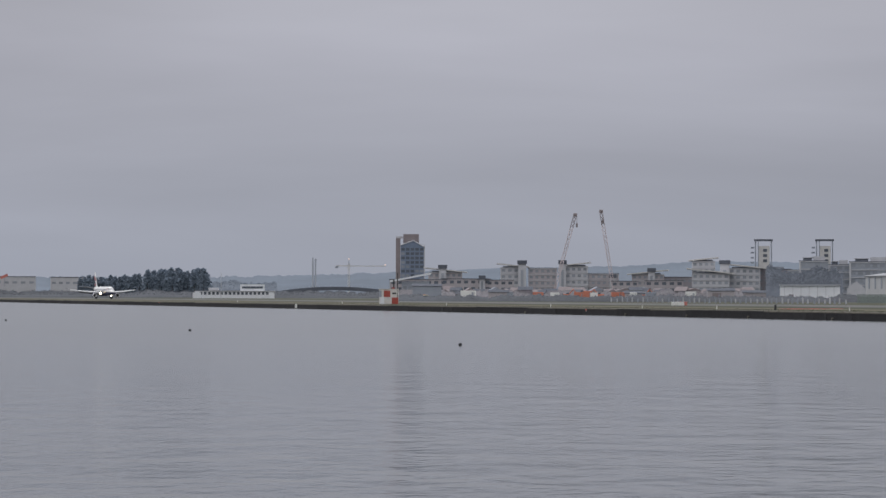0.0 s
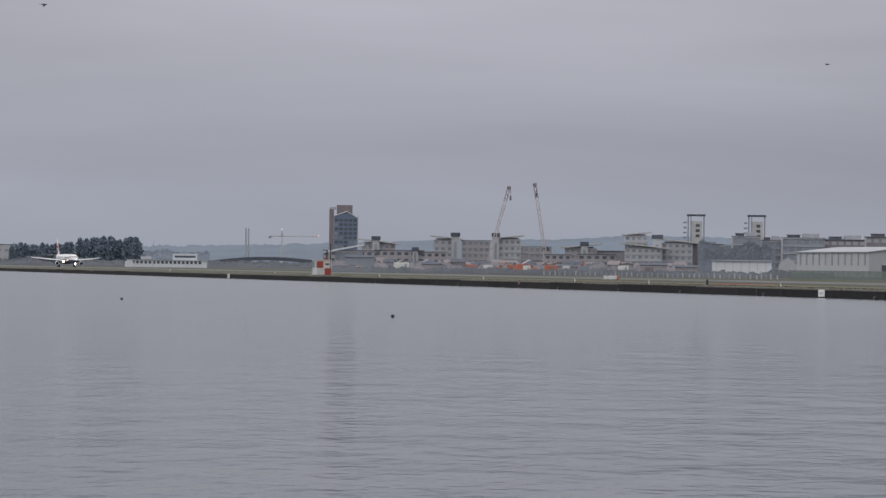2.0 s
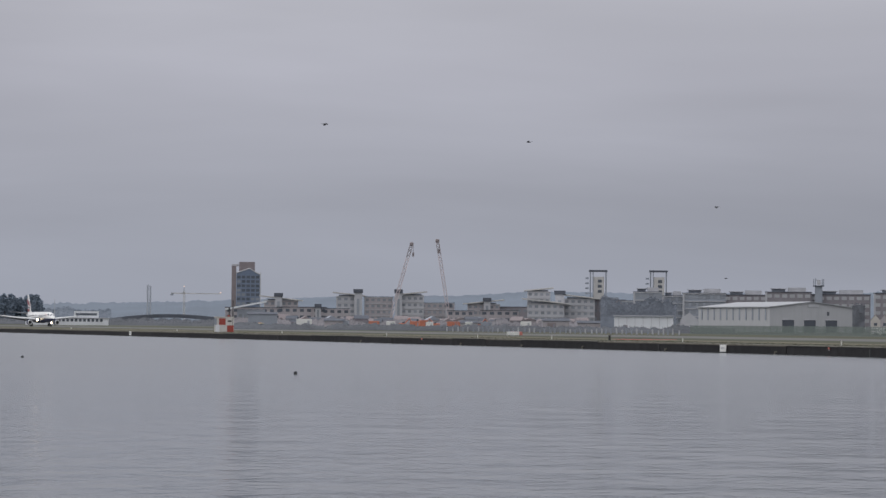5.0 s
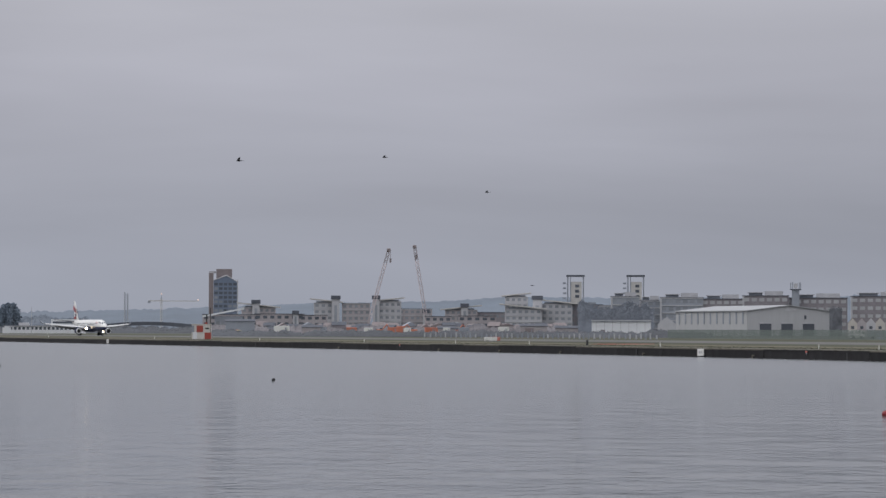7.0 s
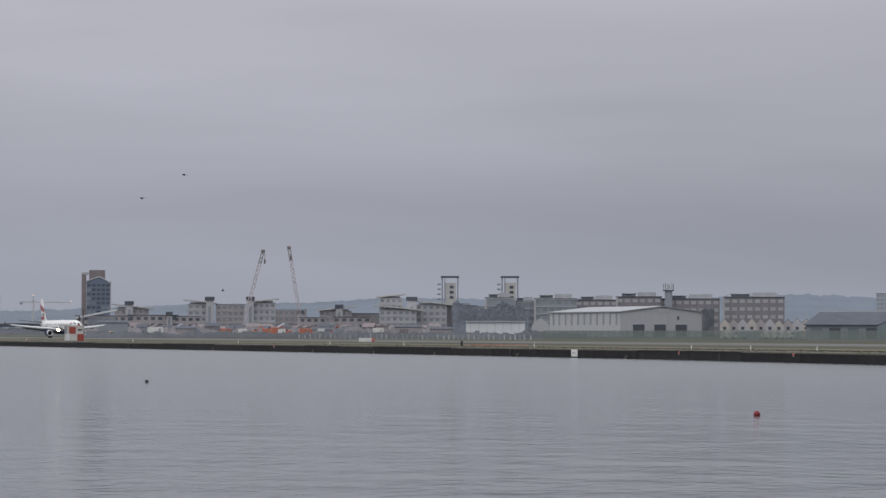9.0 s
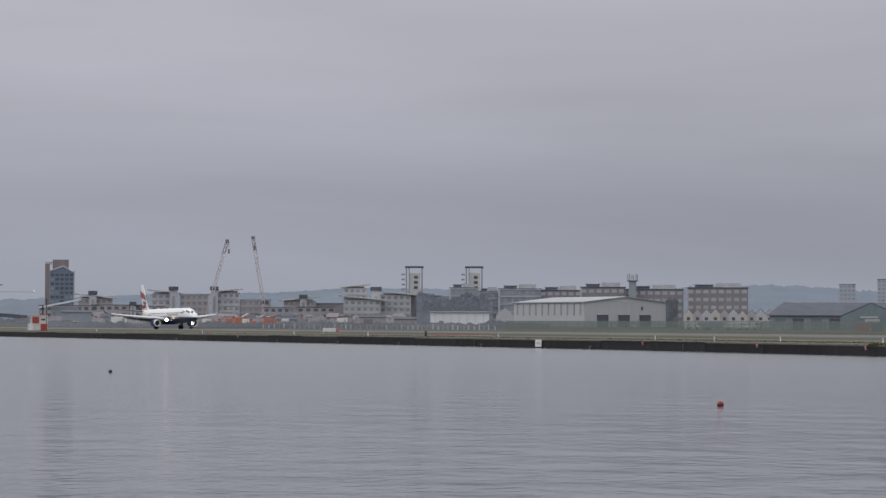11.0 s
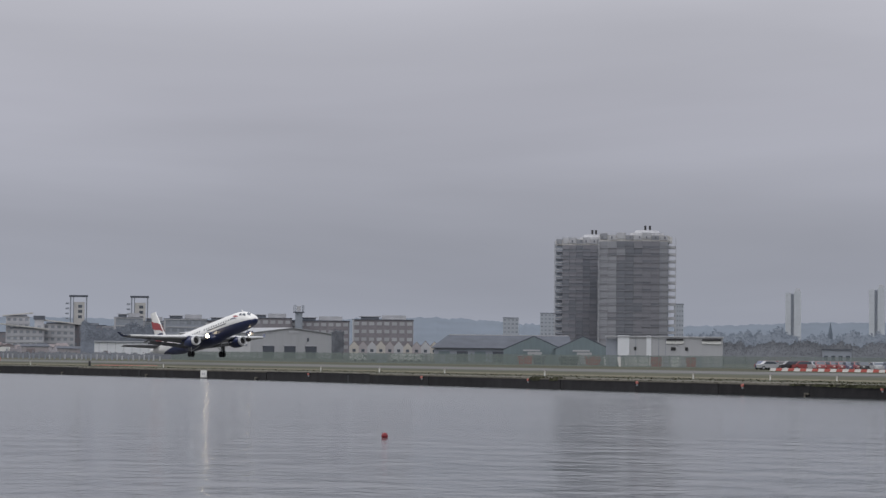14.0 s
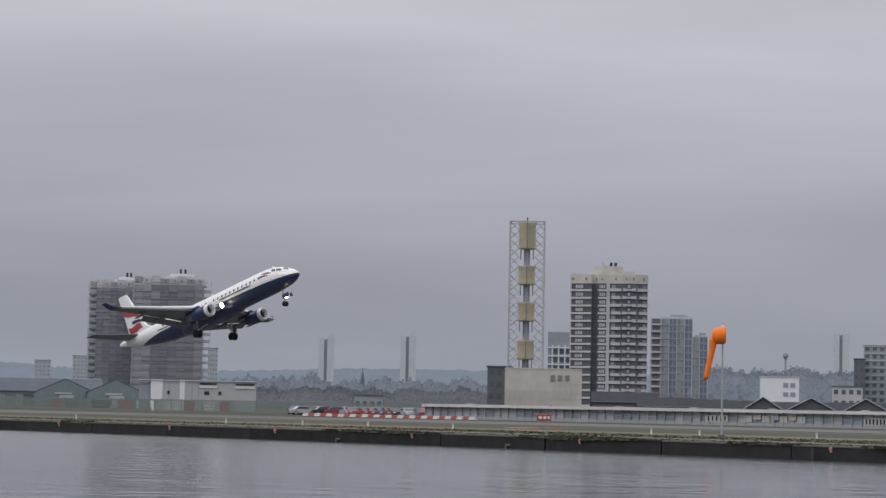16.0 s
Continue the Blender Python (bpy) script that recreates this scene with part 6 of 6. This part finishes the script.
def quay_furniture():
    def along(phi, y):
        return -y / math.tan(radians(phi))
    # red-and-white chequered hut at the quay
    h = thing("chequered_hut", at(17.47, 500, 1.02, 0), "red and white chequered airfield hut", "hut")
    part("body", boxes((0, 1.2, 0, 3.9, 2.4, 3.0)), CREAM_WHITE, h)
    for x, z in ((-0.35, 1.5), (1.25, 0.1)):
        piece("red_square", h, RED, x, -0.03, z, 1.3, 0.1, 1.3)
    piece("grey_panel", h, GREY, -1.7, -0.03, 1.5, 0.5, 0.1, 1.3)
    piece("roof_edge", h, CREAM, 0, 1.2, 3.0, 4.1, 2.6, 0.14)
    piece("red_square", h, RED, 0.9, 0.3, 3.14, 0.5, 0.4, 0.3)
    piece("plinth", h, COPING, 0, 1.2, -0.02, 4.3, 2.8, 0.12)
    piece("door", h, WHITE, -1.3, -0.03, 0.05, 0.8, 0.1, 1.5)
    piece("vent", h, BLACK, 1.1, -0.03, 2.1, 0.8, 0.1, 0.3)
    part("mast", rod(bmesh.new(), (1.75, 0.1, 0), (1.75, 0.1, 6.4), 0.14, 0.10), BLACK, h, "dark pole beside the hut")
    v = thing("airfield_car", at(18.31, 860, 1.17, 40), "parked yellow airfield car with a pale roof", "car")
    part("body", loft(bmesh.new(), [[(x, y, z) for x, z in ((-1.9, .35), (-1.95, 1.0), (-1.7, 1.1), (-1.4, 1.75), (0.4, 1.8), (0.9, 1.15), (1.9, 1.0), (1.95, .4))] for y in (-0.9, 0.9)]), YELLOW, v)
    part("side_glass", boxes((-0.4, -0.9, 1.15, 1.6, 0.06, 0.45)), GLASS, v)
    part("light_bar", boxes((-0.4, 0, 1.8, 0.5, 1.2, 0.16)), MACHINE, v)
    for x in (-1.2, 1.2):
        part("wheel", rod(bmesh.new(), (x, -0.94, 0.35), (x, 0.94, 0.35), 0.35, n=12), RUBBER, v)
    # boards on the dock wall
    for phi, w in ((28.91, 1.45), (15.33, 1.5)):
        b = thing("wall_sign", pose(*on_quay(phi), 0.12), "square white board on the dock wall", "sign", "boards on the dock wall")
        part("board", boxes((0, 0.08, 0, w, 0.1, 0.82), bevel=0.02), SIGN_WHITE, b)
        part("mark", boxes((-w * 0.1, 0.02, 0.3, w * 0.25, 0.04, 0.25), (w * 0.2, 0.02, 0.3, w * 0.12, 0.04, 0.25)), PALE, b, "faint grey bars of lettering")
    # red and white markers on the wall, edge lights on the grass
    for phi in (12.2, 22.0, 31.3, 33.9, 36.35, 38.85, 41.25, 44.4, 48.25, 53.95):
        b = thing("wall_marker", pose(*on_quay(phi), 0.64), "small faded red marker on the dock wall", "marker", "red markers on the dock wall")
        part("disc", rod(bmesh.new(), (0, 0.16, 0.15), (0, 0.02, 0.15), 0.13, 0.12, 10), PINK_RED, b)
        part("bracket", boxes((0, 0.13, -0.1, 0.14, 0.1, 0.3)), STEEL, b)
    for phi in (20.6, 22.9, 24.3, 25.7, 27.6, 30.1, 42.7, 46.6):
        b = thing("fender_bracket", pose(*on_quay(phi), 0.2), "pale rusted bracket on the dock wall", "bracket", "brackets on the dock wall")
        part("plate", boxes((0, 0.1, 0, 0.5, 0.12, 0.14), (-0.2, 0.1, -0.25, 0.12, 0.12, 0.3)), COPING, b)
    for phi in (14.0, 16.4, 18.8, 21.2, 23.3, 25.0, 28.0, 31.6, 32.95, 34.45, 36.75, 40.15, 41.9, 43.4, 45.35, 49.9, 51.0, 53.65):
        b = thing("edge_light", pose(along(phi, 149), 149, 1.05), "short pale edge light on the grass", "light", "edge lights along the verge")
        part("stem", boxes((0, 0, 0, 0.09, 0.09, 0.36)), SIGN_WHITE, b)
        part("head", rod(bmesh.new(), (0, 0, 0.34), (0, 0, 0.5), 0.09, 0.07, 8), CREAM, b)
    p = thing("bollard", pose(along(26.33, 150), 150, 1.05), "dark upright bollard on the verge", "bollard")
    part("post", rod(bmesh.new(), (0, 0, 0), (0, 0, 0.6), 0.17, 0.15, 10), BLACK, p)
    part("cap", rod(bmesh.new(), (0, 0, 0.6), (0, 0, 0.72), 0.22, 0.10, 10), BLACK, p)
    for phi, y, mat in ((24.04, 166, SIGN_WHITE), (24.12, 168, PINK_RED), (24.18, 166, SIGN_WHITE), (24.25, 169, PINK_RED)):
        b = thing("runway_sign", pose(along(phi, y), y, 1.13, 0, 0, -60), "small lit-type taxiway sign board", "sign", "taxiway sign boards")
        part("board", boxes((0, 0, 0.2, 1.7, 0.2, 0.6), bevel=0.03), mat, b)
        for x in (-0.6, 0.6):
            part("leg", boxes((x, 0, 0, 0.08, 0.1, 0.25)), STEEL, b)
    b = thing("runway_sign", at(47.44, 300, 1.15), "red mandatory sign board with white bars", "sign")
    part("board", boxes((0, 0, 0.3, 1.75, 0.2, 0.8), bevel=0.03), RED, b)
    part("bars", boxes((-0.45, -0.12, 0.55, 0.4, 0.03, 0.3), (0.1, -0.12, 0.55, 0.35, 0.03, 0.3), (0.55, -0.12, 0.55, 0.25, 0.03, 0.3)), SIGN_WHITE, b, "white lettering bars")
    for x in (-0.6, 0.6):
        part("leg", boxes((x, 0, 0, 0.1, 0.1, 0.32)), STEEL, b)
    # at 47.2 the pink blocks stand in for the red sign's glow
    for phi, y in ((27.2, 158), (47.2, 166)):
        bm = bmesh.new()
        for k in range(40):
            rr = random.Random(k + int(phi))
            box(bm, rr.uniform(-2.6, 2.6), rr.uniform(-4.5, 4.5), 0, rr.uniform(0.3, 0.9), rr.uniform(0.3, 0.9), rr.uniform(0.03, 0.08))
        me = mesh_of(bm, PINK_RED)
        ob = new("pink_patch", me)
        ob.matrix_world = pose(-y / math.tan(radians(phi)), y, 1.13)
        tagged(ob, "patch of low pinkish blocks on the verge", "rubble", kind="stuff")


def buoy(x, y, r, mat, label):
    b = thing("buoy", pose(x, y, 0), label, "buoy", "line of mooring buoys")
    rings = [[(r * math.cos(a) * math.cos(q), r * math.cos(a) * math.sin(q), r * 0.45 + r * math.sin(a)) for q in np.linspace(0, 2 * math.pi, 17)[:-1]] for a in np.linspace(-1.4, 1.4, 11)]
    part("float", loft(bmesh.new(), rings), mat, b, smooth=True)
    part("eye", rod(bmesh.new(), (0, 0, r * 1.4), (0, 0, r * 1.62), r * 0.16, n=8), STEEL, b)


def quay_tufts():
    """Rough grass that hangs over the quay's edge and stands along the verge."""
    rnd = random.Random(44)
    verts, faces = [], []
    for i in range(42000):
        x = -620 + 580 * rnd.random() ** 0.6
        edge = rnd.random() < 0.5
        off = rnd.uniform(0.05, 1.1) if edge else rnd.uniform(1.2, 15)
        if (3.4 < off < 6.6 and rnd.random() < 0.85) or (not edge and x < -150 and rnd.random() < 0.5):
            continue
        thick = noise.noise((x * 0.09, 0, 5)) + 0.35 * noise.noise((x * 0.6, 2, 5))
        if edge and thick < (-0.15 if x > -150 else 0.2 + 0.6 * min(1.0, (-150 - x) / 60)):
            continue
        y = bent(x, QUAY_Y + off)
        z = 0.93 + (0 if edge else off * 0.0095)
        h, w = rnd.uniform(0.03, 0.13) * (1 + max(0.0, thick) * 1.5 if edge else 0.7), rnd.uniform(0.1, 0.4)
        drop = rnd.uniform(0.1, 0.3) * max(0.0, thick + 0.2) if edge and off < 0.4 else 0.05
        k = len(verts)
        verts += [(x - w, y - (0.1 if drop > 0.06 else 0), z - drop), (x + w, y + rnd.uniform(-.1, .1), z - 0.05), (x + rnd.uniform(-.2, .2), y + rnd.uniform(-.2, .1), z + h)]
        faces.append((k, k + 1, k + 2))
    me = bpy.data.meshes.new("tufts")
    me.from_pydata(verts, [], faces)
    me.materials.append(TUFT)
    tagged(new("grass_tufts", me), "rough grass tufts along the quay's edge", "grass", kind="stuff")


quay_tufts()
airfield_pier()
mesh_fence()
car_park()
windsock()
quay_furniture()
buoy(-74.9, 48.8, 0.125, BUOY_RED, "round red mooring buoy afloat")
buoy(-137.6, 47.7, 0.115, GULL, "round dark mooring buoy afloat")
buoy(-197.6, 45.3, 0.115, GULL, "round dark mooring buoy afloat")
buoy(-276.0, 42.5, 0.115, GULL, "round dark mooring buoy afloat")


# ---- birds ----
def gull(name_label):
    g = thing("bird", pose(0, 0, 20), name_label, "bird", "birds over the dock")
    prof = [(0.15, 0.01), (0.12, 0.028), (0.06, 0.044), (-0.04, 0.048), (-0.14, 0.024), (-0.21, 0.012)]
    part("body", loft(bmesh.new(), revolve(prof, 10)), GULL, g, smooth=True)
    part("tail", loft(bmesh.new(), [[(-0.2, -0.022, 0), (-0.2, 0.022, 0), (-0.2, 0.022, 0.012), (-0.2, -0.022, 0.012)], [(-0.32, -0.06, 0), (-0.32, 0.06, 0), (-0.32, 0.06, 0.01), (-0.32, -0.06, 0.01)]]), GULL, g)
    wings = []
    for s in (-1, 1):
        secs = [(0.09, -0.075, 0.0, 0.0), (0.10, -0.05, 0.14, 0.022), (0.05, -0.06, 0.25, 0.015), (-0.05, -0.08, 0.39, 0.0)]
        wings.append(part("wing", loft(bmesh.new(), [[(a, y * s, z), (b, y * s, z), (b, y * s, z + 0.012), (a, y * s, z + 0.02)] for a, b, y, z in secs]), GULL, g))
    return g, wings


BIRDS = [gull("dark gull in flapping flight over the dock") for _ in range(4)]


# ---- what moves ----
def motions():
    flight = [(0.0, -1075.0, 1.2, 0.0), (1.0, -1042.5, 1.2, 0.0), (2.0, -1008.4, 1.2, 0.0), (3.0, -968.5, 1.2, 0.0), (4.0, -925.9, 1.2, 0.0), (5.0, -879.5, 1.2, 0.0), (6.0, -831.0, 1.2, 0.0),
              (7.0, -780.3, 1.2, 0.0), (8.0, -728.0, 1.2, 0.0), (9.0, -673.0, 1.2, 0.0), (10.0, -616.5, 1.2, 0.0), (10.8, -570.0, 1.2, 0.3), (11.5, -528.9, 1.2, 2.1), (12.0, -498.6, 1.22, 4.2), (12.5, -467.8, 1.28, 6.6),
              (13.0, -437.6, 1.6, 8.7), (13.5, -406.8, 2.1, 9.8), (14.0, -375.5, 2.9, 11.1), (14.5, -344.1, 4.2, 12.7), (15.0, -312.5, 6.05, 13.8), (15.5, -281.1, 8.65, 15.1), (16.0, -249.2, 12.0, 16.9)]
    bank = {14.5: 0.4, 15.0: 1.0, 15.5: 1.8, 16.0: 1.2}
    rows = []
    for t, x, z, pitch in flight:
        # the same bearing from the quay, met on the runway's line
        k = (RUNWAY_Y - 2.0 + 247 * 0.0297) / (RUNWAY_Y - 0.0297 * x)
        rows.append((t, pose(x * k, RUNWAY_Y * k, GROUND_Z + (z - GROUND_Z) * k, -bank.get(t, 0.0), -pitch, 0.6)))
    walk(AIRLINER, rows)
    # the legs stretch as the weight comes off them
    for leg in GEARS:
        walk(leg, [(0.0, pose(0, 0, 0)), (11.8, pose(0, 0, 0)), (12.6, pose(0, 0, -0.06)), (13.3, pose(0, 0, -0.3)), (13.9, pose(0, 0, -0.55)), (16.0, pose(0, 0, -0.85))])
    ways = [
        [(0.0, -163.5, 96.5, 19.4), (1.5, -166.0, 92.5, 18.8), (3.0, -166.7, 91.2, 18.2), (3.5, -167.5, 89.7, 17.7), (4.0, -169.0, 86.8, 17.35), (4.7, -171.9, 80.9, 17.1), (7.0, -176.6, 70.1, 16.2), (8.0, -177.3, 68.2, 15.4), (8.5, -178.1, 66.2, 13.5), (9.0, -179.7, 61.8, 13.1), (12.0, -188.0, 38.0, 12.0), (16.0, -196.0, 8.0, 12.0)],
        [(0.0, -150.0, 12.0, 19.5), (2.0, -147.7, 28.9, 18.36), (2.5, -146.6, 33.6, 17.5), (3.0, -145.0, 38.3, 16.5), (3.5, -143.8, 42.8, 15.9), (4.0, -142.5, 46.8, 15.7), (4.7, -141.2, 50.7, 15.3), (6.8, -142.0, 48.4, 13.2), (7.0, -142.4, 47.1, 13.15), (7.5, -143.6, 43.3, 13.05), (8.0, -144.7, 39.3, 13.3), (12.0, -152.0, 8.0, 14.0), (16.0, -160.0, -24.0, 14.0)],
        [(0.0, -158.0, 132.0, 9.0), (4.0, -171.6, 102.7, 11.3), (4.7, -174.2, 98.2, 12.2), (7.0, -182.7, 81.4, 14.1), (8.0, -186.0, 73.6, 14.2), (8.5, -187.3, 70.0, 15.7), (9.0, -188.0, 68.2, 15.5), (12.0, -196.0, 44.0, 14.0), (16.0, -205.0, 12.0, 13.0)],
        [(0.0, -210.0, 168.0, 8.6), (7.0, -235.5, 110.1, 7.7), (8.0, -239.2, 101.9, 7.5), (8.5, -241.1, 97.4, 7.4), (9.0, -243.0, 92.5, 7.2), (12.0, -252.0, 66.0, 6.6), (16.0, -262.0, 30.0, 6.4)]]
    for k, ((bird, wings), way) in enumerate(zip(BIRDS, ways)):
        rows = []
        for i, (t, x, y, z) in enumerate(way):
            a, b = way[max(0, i - 1)], way[min(len(way) - 1, i + 1)]
            rows.append((t, pose(x, y, z, 0, 0, math.degrees(math.atan2(b[2] - a[2], b[1] - a[1])))))
        walk(bird, rows)
        for s, w in zip((-1, 1), wings):
            walk(w, [(i * 0.1, pose(0, 0, 0, s * (6 + 22 * math.sin(i * 0.1 * 2 * math.pi * 2.3 + k)), 0, 0)) for i in range(161)])


motions()
